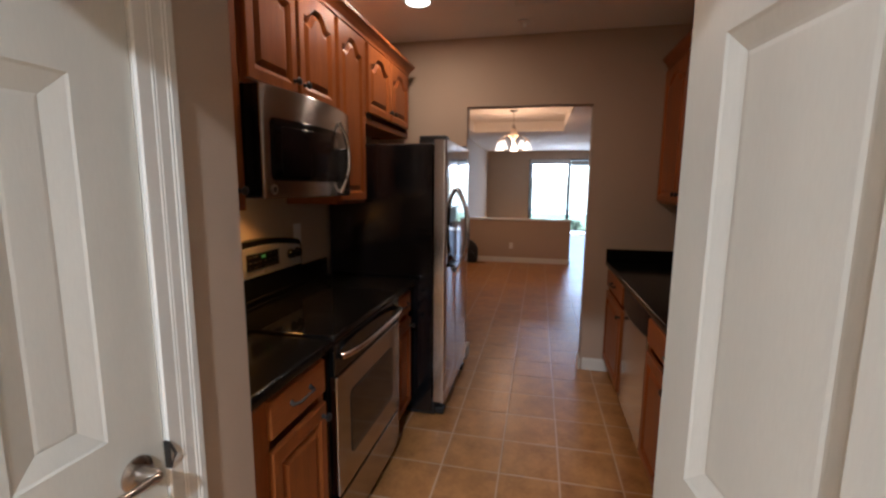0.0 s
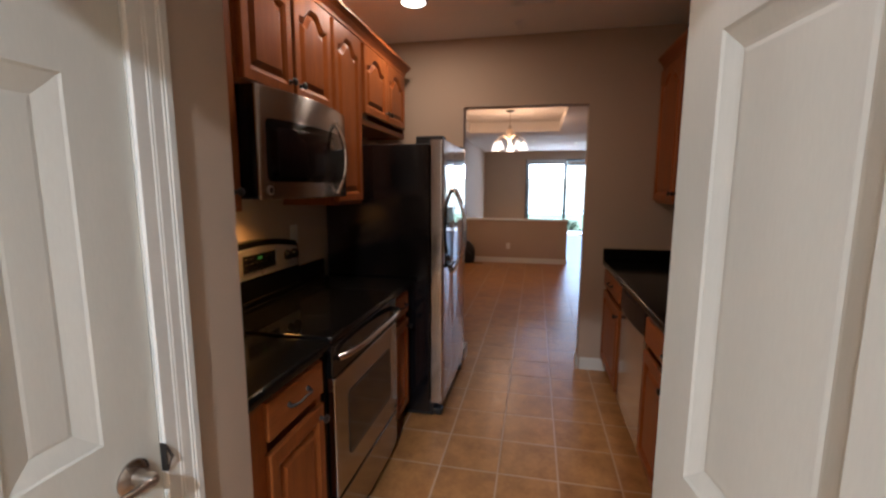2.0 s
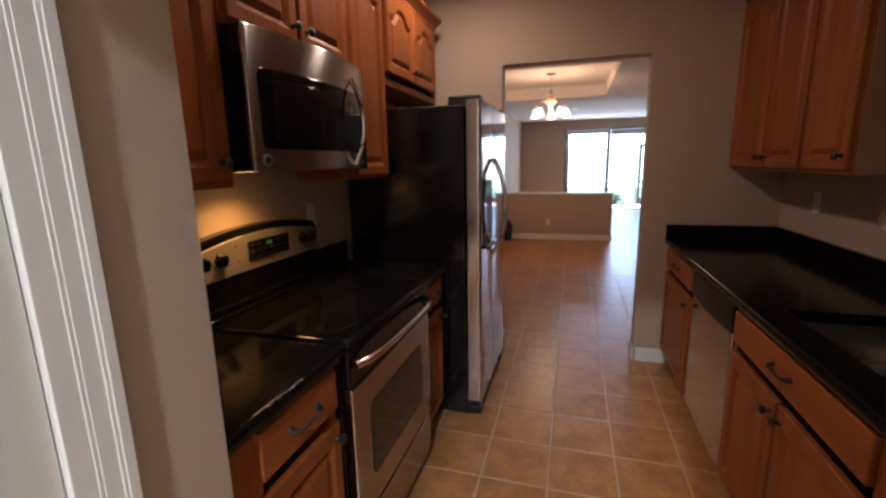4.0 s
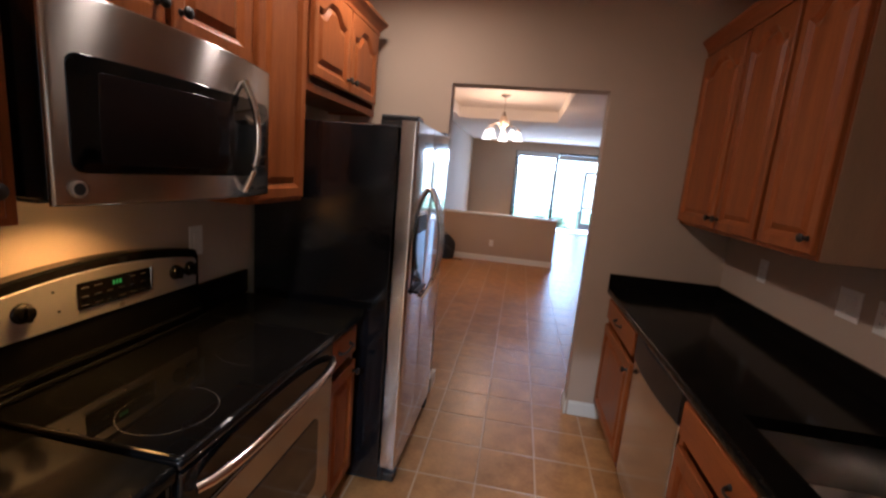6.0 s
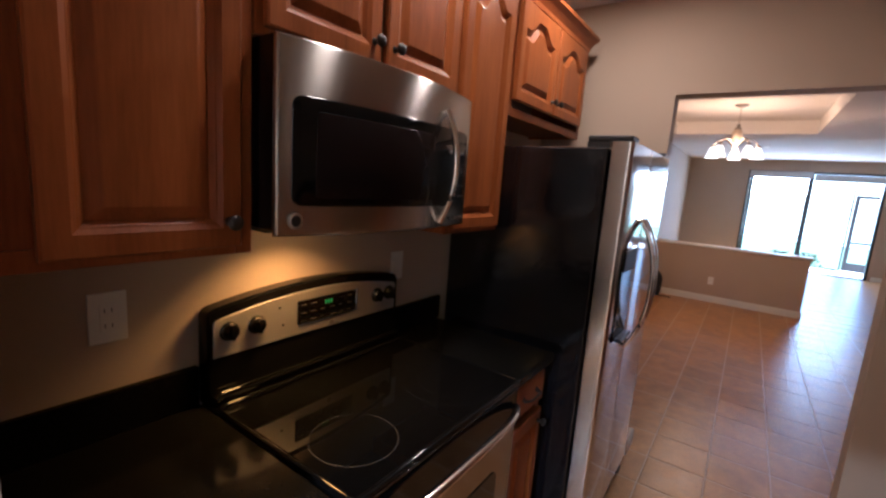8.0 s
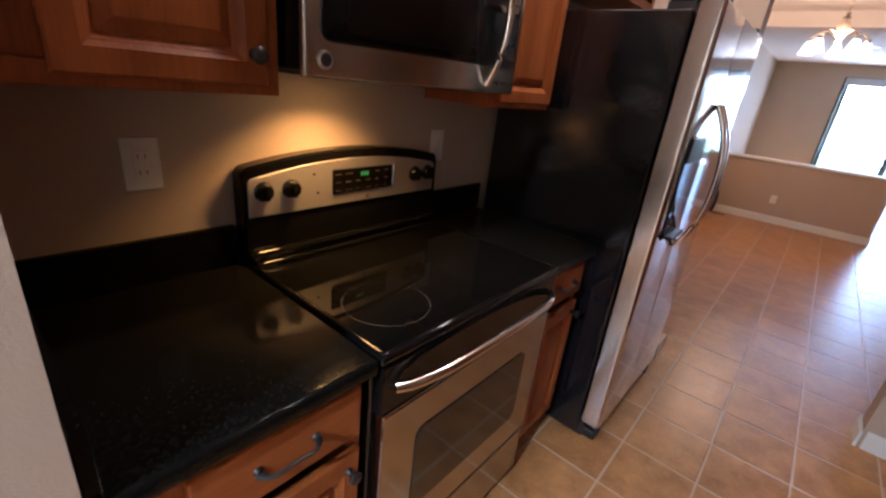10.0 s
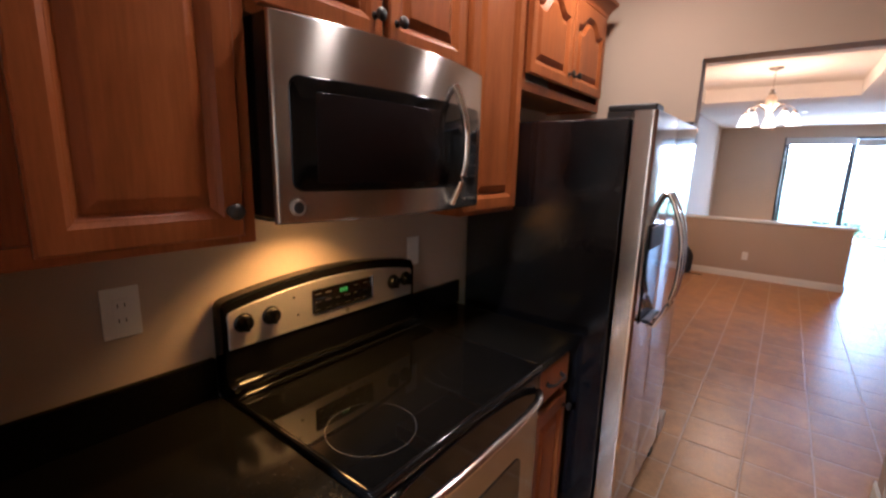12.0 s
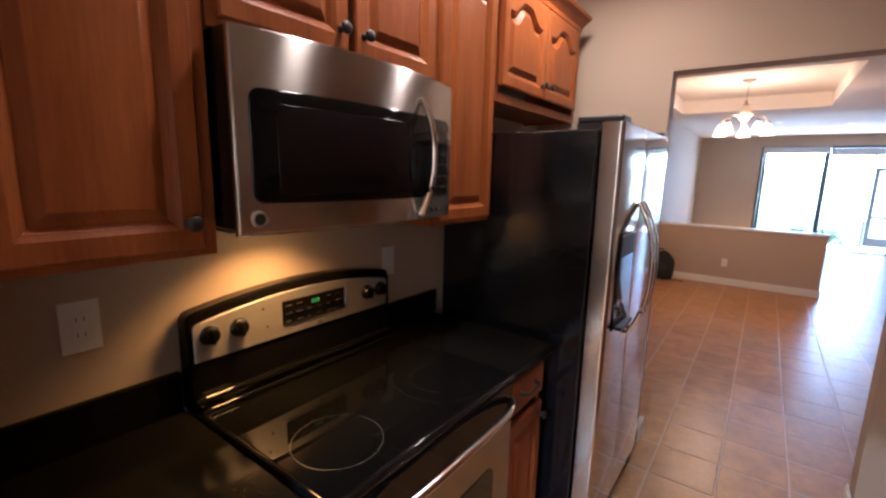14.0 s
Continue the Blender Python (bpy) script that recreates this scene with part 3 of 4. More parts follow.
def chipped_edge(bm, x, out, y0, y1):
    """A slightly uneven, hand-finished nosing along a slab's front."""
    er = random.Random(11)
    prof = ((0, 0), (0.005, -0.0003), (0.009, -0.0022), (0.0118, -0.006), (0.0125, -0.012), (0.0122, -0.024), (0.0105, -0.034), (0.007, -0.0382), (0, -0.0385))
    k = max(2, round((y1 - y0) / 0.010))
    rows = []
    for i in range(k + 1):
        row = []
        for j, (p, h) in enumerate(prof):
            w = 0.0 if j in (0, len(prof) - 1) else 0.0011
            row.append((x + out * (p + er.uniform(-w, w)), y0 + (y1 - y0) * i / k, 0.915 + h + er.uniform(-w, w) * 0.6))
        rows.append(row)
    r = [[bm.verts.new(p) for p in row] for row in rows]
    for a, b in zip(r, r[1:]):
        for j in range(len(prof) - 1):
            bm.faces.new((a[j], a[j + 1], b[j + 1], b[j]))
    bm.faces.new(r[0])
    bm.faces.new(r[-1][::-1])


def counter(name, spans, splashes, label, top=1.024):
    """A stone slab with rounded front edges and its upstands."""
    th = thing(name, (spans[0][0], spans[0][2], BT), label, "counter")
    bm = bmesh.new()
    for x0, x1, y0, y1 in spans:
        left, right = abs(x1 - CF) < 1e-6, abs(x0 - CR) < 1e-6
        box(bm, x0 + 0.0125 * right, x1 - 0.0125 * left, y0, y1, BT + 0.0015, 0.915)
        if left or right:
            chipped_edge(bm, x1 - 0.0125 if left else x0 + 0.0125, 1 if left else -1, y0, y1)
    mesh("slab", bm, GRANITE, th, smooth=True)
    bm = bmesh.new()
    for x0, x1, y0, y1 in splashes:
        box(bm, x0, x1, y0, y1, 0.916, top, 0.002)
    mesh("backsplash", bm, GRANITE, th)


CF, CR = -0.363, 0.892
counter("stone_counter", [(KX0 + 0.002, CF, STUB_Y + 0.002, 1.476)], [(KX0 + 0.002, KX0 + 0.022, STUB_Y + 0.024, 1.476), (KX0 + 0.002, CF - 0.015, STUB_Y + 0.002, STUB_Y + 0.022)],
        "polished black granite counter beside the range")
counter("stone_counter", [(KX0 + 0.002, CF, 2.254, 2.578)], [(KX0 + 0.002, KX0 + 0.022, 2.254, 2.596)], "polished black granite counter beside the fridge")
SK = (1.005, 1.435, 1.480, 2.130)      # the sink's cut-out
counter("stone_counter", [(CR, SK[0], 0.945, 3.628), (SK[1], KX1 - 0.002, 0.945, 3.628), (SK[0], SK[1], 0.945, SK[2]), (SK[0], SK[1], SK[3], 3.628)],
        [(KX1 - 0.022, KX1 - 0.002, 0.945, 3.606), (CR, KX1 - 0.002, 3.608, 3.628)], "long polished black granite counter with a sink", 1.008)
sink = thing("sink", (1.22, 1.80, 0.70), "undermount stainless steel sink in the granite counter", "sink")
bm = bmesh.new()


def bowl(bm, x0, x1, y0, y1, zt, zb):
    def rr(x0, x1, y0, y1, z, r):
        out = []
        for cx, cy, a0 in ((x1 - r, y1 - r, 0), (x0 + r, y1 - r, 90), (x0 + r, y0 + r, 180), (x1 - r, y0 + r, 270)):
            for i in range(5):
                a = radians(a0 + i * 22.5)
                out.append((cx + r * math.cos(a), cy + r * math.sin(a), z))
        return out
    loops(bm, [rr(x0 - 0.013, x1 + 0.013, y0 - 0.013, y1 + 0.013, zt - 0.0005, 0.05), rr(x0, x1, y0, y1, zt, 0.05), rr(x0 + 0.006, x1 - 0.006, y0 + 0.006, y1 - 0.006, zb + 0.03, 0.06),
               rr(x0 + 0.035, x1 - 0.035, y0 + 0.035, y1 - 0.035, zb, 0.05)])


bowl(bm, SK[0], SK[1], 1.820, SK[3], BT, 0.70)
bowl(bm, SK[0], SK[1], SK[2], 1.790, BT, 0.70)
mesh("bowl", bm, SINK_STEEL, sink, smooth=True)
for yy in (1.975, 1.635):
    bm = bmesh.new()
    lathe(bm, [(0.045, 0.7005), (0.042, 0.704), (0.03, 0.702), (0.012, 0.7015)], Matrix.Translation((1.22, yy, 0)), 20)
    mesh("drain", bm, CHROME, sink, smooth=True)

# dishwasher
dw = thing("dishwasher", (1.2, 2.636, 0), "stainless steel dishwasher with a black control strip", "dishwasher")
block("tub", BLACK, (0.965, KX1 - 0.01, 2.334, 2.938, 0.10, BT - 0.003), parent=dw)
block("kick_plate", BLACKP, (0.985, 1.0, 2.334, 2.938, 0.002, 0.098), parent=dw)
bm = bmesh.new()
box(bm, 0.918, 0.963, 2.336, 2.936, 0.105, 0.735, 0.006, 2)
mesh("door", bm, SHEET, dw)
bm = bmesh.new()
n = 12
prof = []
for i in range(n + 1):
    u = -1 + 2 * i / n
    prof.append((0.895 + 0.018 * u * u, 2.636 + 0.300 * u))
pts = [(x, y) for x, y in prof] + [(0.963, 2.936), (0.963, 2.336)]
prism(bm, pts, Matrix.Translation((0, 0, 0.738)), 0.128)
mesh("control_strip", bm, BLACKP, dw, label="bowed black control strip and handle")

# ---------------------------------------------------------------- range
RY0, RY1, RXF, GLASS_X0 = 1.484, 2.247, -0.357, -0.872
rg = thing("range", (-0.68, 1.87, 0), "freestanding stainless electric range with black glass cooktop", "range")
RM = (RY0 + RY1) / 2
bm = bmesh.new()
box(bm, -0.968, -0.392, RY0, RY1, 0.03, 0.895, 0.004)
for fy in (RY0 + 0.05, RY1 - 0.05):
    for fx in (-0.94, -0.46):
        lathe(bm, [(0.018, 0.001), (0.018, 0.03)], Matrix.Translation((fx, fy, 0)), 10)
mesh("body", bm, BLACK, rg)
bm = bmesh.new()
box(bm, -0.968, RXF, RY0 - 0.001, RY1 + 0.001, 0.897, 0.919, 0.008, 3)
mesh("cooktop_frame", bm, BLACK, rg, smooth=True)
bm = bmesh.new()
rim = [(GLASS_X0, RY0 + 0.010), (RXF - 0.022, RY0 + 0.010), (RXF - 0.012, RY0 + 0.013), (RXF - 0.008, RY0 + 0.022),
       (RXF - 0.008, RY1 - 0.022), (RXF - 0.012, RY1 - 0.013), (RXF - 0.022, RY1 - 0.010), (GLASS_X0, RY1 - 0.010)]
tube(bm, [(px, py, 0.9185) for px, py in rim], 0.0085, 12, 0.75)
mesh("cooktop_rim", bm, BLACK, rg, label="raised glossy black rim round the glass", smooth=True)
block("cooktop_glass", GLASSB, (GLASS_X0, RXF - 0.014, RY0 + 0.016, RY1 - 0.016, 0.9192, 0.9212), bevel=0.0009, parent=rg)
for bx, by, rads in ((-0.526, 1.642, (0.111,)), (-0.770, 1.645, (0.078,)), (-0.530, 2.055, (0.095, 0.150)), (-0.775, 2.075, (0.080,))):
    bm = bmesh.new()
    for r in rads:
        m = Matrix.Translation((bx, by, 0.9214))
        a, b = [], []
        for i in range(48):
            q = 2 * math.pi * i / 48
            a.append(m @ Vector(((r - 0.0022) * math.cos(q), (r - 0.0022) * math.sin(q), 0)))
            b.append(m @ Vector((r * math.cos(q), r * math.sin(q), 0)))
        loops(bm, [b, a], False)
    # front left ring in full print, the others in the darkened copy
    mesh("burner_ring", bm, RING if rads[0] > 0.11 else RING_SHADED, rg, label="thin grey printed burner ring")
# backguard with its arched top
bm = bmesh.new()


def guard(y0, y1, z0, z1, rise, k=14, r=0.02):
    pts = [(y0, z0), (y1, z0), (y1, z1 - r), (y1 - r * 0.4, z1 - r * 0.3)]
    for i in range(k + 1):
        u = 1 - 2 * i / k
        pts.append(((y0 + y1) / 2 + u * ((y1 - y0) / 2 - r), z1 + rise * (1 - u * u)))
    return pts + [(y0 + r * 0.4, z1 - r * 0.3), (y0, z1 - r)]


GX0, GY0, GY1 = -0.918, 1.482, 2.236
GM = (GY0 + GY1) / 2
rows = []
for x, s, dz in ((-0.972, 0, 0), (GX0 - 0.014, 0, 0), (GX0 - 0.006, 0.006, -0.006)):
    rows.append([(x, y + (s if y < GM else -s), z + (dz if z > 1.07 else 0)) for y, z in guard(GY0, GY1, 0.918, 1.187, 0.036)])
r = loops(bm, rows)
bm.faces.new(r[0][::-1])
# rounded ridges at its foot, one behind the other
for gx, gz, gr in ((GX0 + 0.006, 0.944, 0.014), (GX0 + 0.040, 0.928, 0.010)):
    tube(bm, [(gx, RY0 + 0.010, gz - 0.006), (gx, RY0 + 0.022, gz)] + [(gx, RY0 + 0.03 + k * (GY1 - RY0 - 0.06) / 8, gz) for k in range(9)] + [(gx, GY1 - 0.022, gz), (gx, GY1 - 0.010, gz - 0.006)], gr, 14)
mesh("backguard", bm, BLACK, rg, smooth=True)
bm = bmesh.new()
rows = []
for x, s in ((GX0 - 0.005, 0), (GX0 - 0.001, 0), (GX0, 0.002)):
    rows.append([(x, y + (s if y < GM else -s), z + (-s if z > 1.11 else s)) for y, z in guard(GY0 + 0.014, GY1 - 0.024, 1.052, 1.158, 0.036, r=0.012)])
loops(bm, rows)
panel = mesh("control_panel", bm, PANEL_STEEL, rg, label="brushed steel control panel")
bm = bmesh.new()
box(bm, GX0, GX0 + 0.004, 1.756, 2.000, 1.086, 1.163, 0.004, 2)
mesh("display", bm, GLASSB, panel, label="black glass display with green digits")
bm = bmesh.new()
box(bm, GX0, GX0 + 0.0035, 2.002, 2.008, 1.084, 1.165, 0.001)
mesh("display_edge", bm, CHROME, panel)
for ky in (1.537, 1.618, 2.110, 2.176):
    bm = bmesh.new()
    m = Matrix.Translation((GX0, ky, 1.121)) @ pose(0, 0, 0, 0, 90, 0)
    lathe(bm, [(0.027, 0), (0.027, 0.004), (0.024, 0.006), (0.023, 0.016), (0.020, 0.020), (0.004, 0.021)], m, 22)
    box(bm, GX0 + 0.0205, GX0 + 0.028, ky - 0.006, ky + 0.006, 1.100, 1.142, 0.003, 2)
    mesh("knob", bm, BLACK, panel, label="black turning knob", smooth=True)
for yy, zz in ((1.694, 1.155), (1.706, 1.098)):
    bm = bmesh.new()
    lathe(bm, [(0.004, 0), (0.003, 0.002)], Matrix.Translation((GX0, yy, zz)) @ pose(0, 0, 0, 0, 90, 0), 10)
    mesh("indicator_lamp", bm, BLACKP, panel)
bm = bmesh.new()
lathe(bm, [(0.009, 0), (0.008, 0.0015)], Matrix.Translation((GX0, 1.895, 1.066)) @ pose(0, 0, 0, 0, 90, 0), 18)
mesh("badge", bm, NICKEL, panel)
# printed marks that cannot be read, as small bars
bm = bmesh.new()
rng = random.Random(5)
for i in range(6):
    for j in (0, 1, 2):
        if j == 2 and i in (2, 3):
            continue
        yy, zz = 1.765 + i * 0.039, 1.094 + j * 0.026
        box(bm, GX0 + 0.0041, GX0 + 0.0046, yy, yy + rng.uniform(0.012, 0.026), zz, zz + 0.004)
mesh("printed_marks", bm, RING, panel, kind="stuff")
for i in range(3):
    bm = bmesh.new()
    box(bm, GX0 + 0.0041, GX0 + 0.0047, 1.862 + i * 0.011, 1.870 + i * 0.011, 1.136, 1.150, 0.0003)
    mesh("digit", bm, GREEN, panel, label="green glowing clock digit")
# oven door, handle, drawer
bm = bmesh.new()
box(bm, -0.391, -0.357, RY0 + 0.012, RY1 - 0.012, 0.262, 0.760, 0.006, 2)
door = mesh("oven_door", bm, SHEET, rg, label="stainless steel oven door")
bm = bmesh.new()
box(bm, -0.391, -0.360, RY0 + 0.004, RY1 - 0.004, 0.763, 0.893, 0.006, 2)
mesh("door_head", bm, BLACK, rg, label="black strip above the oven door")
bm = bmesh.new()
wy0, wy1, wz0, wz1 = 1.608, 2.120, 0.376, 0.655


def win(x, s):
    c, k = 0.03, []
    y0, y1, z0, z1 = wy0 + s, wy1 - s, wz0 + s, wz1 - s
    for cy, cz, a0 in ((y1 - c, z1 - c, 0), (y0 + c, z1 - c, 90), (y0 + c, z0 + c, 180), (y1 - c, z0 + c, 270)):
        for i in range(5):
            a = radians(a0 + 22.5 * i)
            k.append((x, cy + c * math.cos(a), cz + c * math.sin(a)))
    return k


loops(bm, [win(-0.359, 0), win(-0.3545, 0), win(-0.3540, 0.003)])
mesh("window", bm, OVENG, door, label="dark oven window glass")
bm = bmesh.new()
pts, rad = [], []
for i in range(25):
    u = -1 + i / 12
    pts.append((-0.351 + 0.034 * (1 - u ** 4) ** 0.7 + 0.008 * (1 - u * u), RM + u * 0.348, 0.842 - 0.006 * (u * u)))
    rad.append(0.013)
tube(bm, pts, rad, 12)
mesh("handle", bm, CHROME, door, label="bowed chrome handle bar", smooth=True)
bm = bmesh.new()
box(bm, -0.391, -0.362, RY0 + 0.012, RY1 - 0.012, 0.045, 0.240, 0.004, 2)
mesh("drawer", bm, SHEET, rg, label="stainless steel warming drawer front")

# ---------------------------------------------------------------- microwave
MY0, MY1, MZ0, MZ1 = 1.466, 2.186, 1.428, 1.833
mw = thing("microwave", (-0.8, 1.82, MZ0), "stainless over-the-range microwave with bowed front", "microwave")
bm = bmesh.new()
box(bm, -0.972, -0.615, MY0 + 0.002, MY1 - 0.002, MZ0 + 0.010, MZ1, 0.003)
mesh("body", bm, BLACK, mw)


def bow(y, lip=0.0):
    u = (y - (MY0 + MY1) / 2) / ((MY1 - MY0) / 2)
    return -0.603 + 0.050 * (1 - u * u) + lip


def curved(bm, y0, y1, z0, z1, lip, depth, corner=0.0, k=24):
    """A plate that follows the bowed front; corner rounds its outline."""
    def ring(x_of, s):
        out = []
        ys = [y0 + s + (y1 - y0 - 2 * s) * (0.5 - 0.5 * math.cos(math.pi * i / k)) for i in range(k + 1)]
        def top(y):
            d = min(y - y0 - s, y1 - s - y)
            return corner - math.sqrt(max(0, corner * corner - (corner - d) ** 2)) if corner and d < corner else 0.0
        for y in ys:
            out.append((x_of(y), y, z0 + s + top(y)))
        for y in reversed(ys):
            out.append((x_of(y), y, z1 - s - top(y)))
        return out
    e = min(depth * 0.6, 0.007)
    rows = [ring(lambda y: bow(y, lip - depth), 0), ring(lambda y: bow(y, lip - e), 0), ring(lambda y: bow(y, lip - 0.35 * e), e * 0.35), ring(lambda y: bow(y, lip), e)]
    rings = [[bm.verts.new(p) for p in row] for row in rows]
    for a, b in zip(rings, rings[1:]):
        for i in range(len(a)):
            j = (i + 1) % len(a)
            bm.faces.new((a[i], a[j], b[j], b[i]))
    last, first, h = rings[-1], rings[0], k + 1
    for i in range(k):
        bm.faces.new((last[i], last[i + 1], last[2 * h - 2 - i], last[2 * h - 1 - i]))
        bm.faces.new((first[i + 1], first[i], first[2 * h - 1 - i], first[2 * h - 2 - i]))


bm = bmesh.new()
curved(bm, MY0, MY1, MZ0, MZ1, 0.0, 0.011)
front = mesh("front", bm, STEEL, mw, label="bowed brushed steel front", smooth=True)
bm = bmesh.new()
curved(bm, 1.494, 2.160, 1.492, 1.724, 0.0025, 0.010, 0.024, 48)
mesh("window", bm, MWGLASS, front, label="black glass window and key panel", smooth=True)
bm = bmesh.new()
curved(bm, 1.548, 1.935, 1.512, 1.694, 0.0034, 0.002, 0.008)
mesh("window_mesh", bm, SCREEN, front, label="dark see-through oven screen", smooth=True)
bm = bmesh.new()
pts, rad = [], []
for i in range(21):
    u = -1 + i / 10
    pts.append((bow(1.985) + 0.004 + 0.045 * (1 - abs(u) ** 2.2), 1.985, 1.607 + u * 0.158))
    rad.append(0.0095 if abs(u) < 0.95 else 0.012)
tube(bm, pts, rad, 12)
mesh("handle", bm, CHROME, front, label="bowed bright metal handle", smooth=True)
bm = bmesh.new()
m = Matrix.Translation((bow(1.506) + 0.001, 1.506, 1.462)) @ pose(0, 0, 0, 0, 90, 0)
lathe(bm, [(0.017, -0.004), (0.017, 0.003), (0.015, 0.0045), (0.012, 0.003)], m, 24)
mesh("badge", bm, NICKEL, front, label="small round badge with a dark middle", smooth=True)
bm = bmesh.new()
lathe(bm, [(0.0118, 0.002), (0.0118, 0.0034), (0.009, 0.0036)], m, 24)
mesh("badge_centre", bm, BLACKP, front)
bm = bmesh.new()
rng = random.Random(8)
for i in range(6):
    for j in range(3):
        y = 2.075 + j * 0.027
        box(bm, bow(y) + 0.0026, bow(y) + 0.0031, y, y + rng.uniform(0.006, 0.014), 1.520 + i * 0.033, 1.526 + i * 0.033)
for y in (2.05, 2.085, 2.12):
    box(bm, bow(y) - 0.001, bow(y) + 0.003, y, y + 0.02, 1.450, 1.460, 0.001)
mesh("printed_marks", bm, RING, front, kind="stuff")
block("underside", BLACKP, (-0.965, -0.65, MY0 + 0.01, MY1 - 0.01, MZ0 + 0.002, MZ0 + 0.0095), parent=mw)
bm = bmesh.new()
box(bm, -0.85, -0.77, 1.665, 1.795, MZ0 - 0.0005, MZ0 + 0.0015)
mesh("lamp_lens", bm, glow("cooktop_lens", (1.0, 0.45, 0.085), 0.9), mw, label="warm glowing cooktop lamp lens")

# ---------------------------------------------------------------- refrigerator
FY0, FY1, FS = 2.624, 3.445, 2.965
fr = thing("refrigerator", (-0.6, 3.08, 0), "side-by-side refrigerator, stainless doors and black sides", "refrigerator")
bm = bmesh.new()
box(bm, -0.950, -0.271, FY0 + 0.004, FY1 - 0.004, 0.03, 1.735, 0.006, 2)
mesh("body", bm, PEBBLE, fr)
block("grille", BLACKP, (-0.94, -0.248, FY0 + 0.02, FY1 - 0.02, 0.003, 0.095), bevel=0.006, parent=fr)
for fy in (FY0 + 0.03, FY1 - 0.075):
    bm = bmesh.new()
    box(bm, -0.29, -0.195, fy, fy + 0.065, 0.002, 0.050, 0.010, 2)
    mesh("foot", bm, BLACKP, fr)
for y0, y1 in ((FY0, FS - 0.0025), (FS + 0.0025, FY1)):
    bm = bmesh.new()
    n, c = 14, 0.012
    pts = [(-0.258, y0), (-0.258, y1)]
    mid, half = (y0 + y1) / 2, (y1 - y0) / 2
    for i in range(n + 1):                 # small edge at the split, wide rounded edge outside
        a = radians(90 * i / n)
        ra, rb = (0.003, 0.016) if y0 < 2.7 else (0.016, 0.003)
        pts.append((-0.184 - ra * (1 - math.sin(a)), y1 - ra * (1 - math.cos(a))))
    for i in range(n + 1):
        a = radians(90 * i / n)
        pts.append((-0.184 - rb * (1 - math.cos(a)), y0 + rb * (1 - math.sin(a))))
    prism(bm, pts[::-1], Matrix.Translation((0, 0, 0.10)), 1.657)
    dr = mesh("door", bm, [FRIDGE, FRIDGE_EDGE], fr, label="stainless steel fridge door", smooth=True)
    for p in dr.data.polygons:
        p.material_index = 1 if abs(p.normal.y) > 0.5 else 0
    yh = FS - 0.035 if y0 < 2.7 else FS + 0.035
    bm = bmesh.new()
    pts, rad = [], []
    for i in range(23):
        u = -1 + i / 11
        pts.append((-0.178 + 0.072 * (1 - abs(u) ** 2.4), yh, 1.183 + u * 0.283))
        rad.append(0.013)
    tube(bm, pts, rad, 12, 0.8)
    mesh("handle", bm, CHROME, dr, label="bowed bright metal handle", smooth=True)
    bm = bmesh.new()
    hy = y0 + 0.01 if y0 < 2.7 else y1 - 0.11
    box(bm, -0.355, -0.190, hy, hy + 0.10, 1.758, 1.780, 0.006, 2)
    mesh("hinge_cover", bm, BLACKP, dr, label="black hinge cover")
    if y0 < 2.7:
        bm = bmesh.new()
        box(bm, -0.185, -0.1785, 2.690, 2.915, 0.975, 1.355, 0.004, 2)
        dp = mesh("dispenser", bm, BLACK, dr, label="black ice and water dispenser")
        bm = bmesh.new()
        box(bm, -0.1784, -0.1745, 2.705, 2.900, 1.262, 1.347, 0.002)
        mesh("dispenser_keys", bm, BLACKP, dr)
        bm = bmesh.new()
        box(bm, -0.1784, -0.151, 2.715, 2.890, 0.975, 0.990, 0.004)
        mesh("dispenser_tray", bm, BLACKP, dr)
block("hinge_bar", BLACKP, (-0.355, -0.272, FY0 + 0.01, FY1 - 0.01, 1.736, 1.757), parent=fr)

# ---------------------------------------------------------------- doors at the way in


def six_panel(th, w, h, t, mat, mid_row):
    """A six-panel leaf in its own space: x across from the hinge, y through, z up."""
    st, mu = (0.108, 0.100) if w < 0.7 else (0.088, 0.110)
    pw = (w - 2 * st - mu) / 2
    zs = ((0.24, 0.82), mid_row, (mid_row[1] + 0.10, h - 0.105))
    xs = ((st, st + pw), (st + pw + mu, w - st))
    d = 0.010
    bev = 0.036 if w < 0.7 else 0.027
    bm = bmesh.new()
    box(bm, 0.001, w - 0.001, -t / 2 + d + 0.0005, t / 2 - d - 0.0005, 0.011, h - 0.001)
    for s in (-1, 1):
        y0, y1 = sorted((s * t / 2, s * (t / 2 - d)))
        box(bm, 0, st, y0, y1, 0.01, h)
        box(bm, w - st, w, y0, y1, 0.01, h)
        edges = [0.01] + [z for pr in zs for z in pr] + [h]
        for a, b in zip(edges[::2], edges[1::2]):
            box(bm, st, w - st, y0, y1, a, b)
        for za, zb in zs:
            box(bm, xs[0][1], xs[1][0], y0, y1, za, zb)
    mesh("leaf", bm, mat, th)
    for s in (-1, 1):
        for xa, xb in xs:
            for za, zb in zs:
                bm = bmesh.new()
                def rect(i, dep):
                    y = s * (t / 2 - dep)
                    return [(xa + i, y, za + i), (xb - i, y, za + i), (xb - i, y, zb - i), (xa + i, y, zb - i)]
                loops(bm, [rect(0, 0.0), rect(0.005, 0.0022), rect(bev, 0.0086), rect(bev + 0.005, 0.0096), rect(bev + 0.011, 0.0090)])
                mesh("panel", bm, mat, th)


def mesh_local(name, bm, mat, th, **kw):
    """A part whose geometry is already in the thing's own space."""
    ob = mesh(name, bm, mat, None, **kw)
    ob.parent = th
    return ob


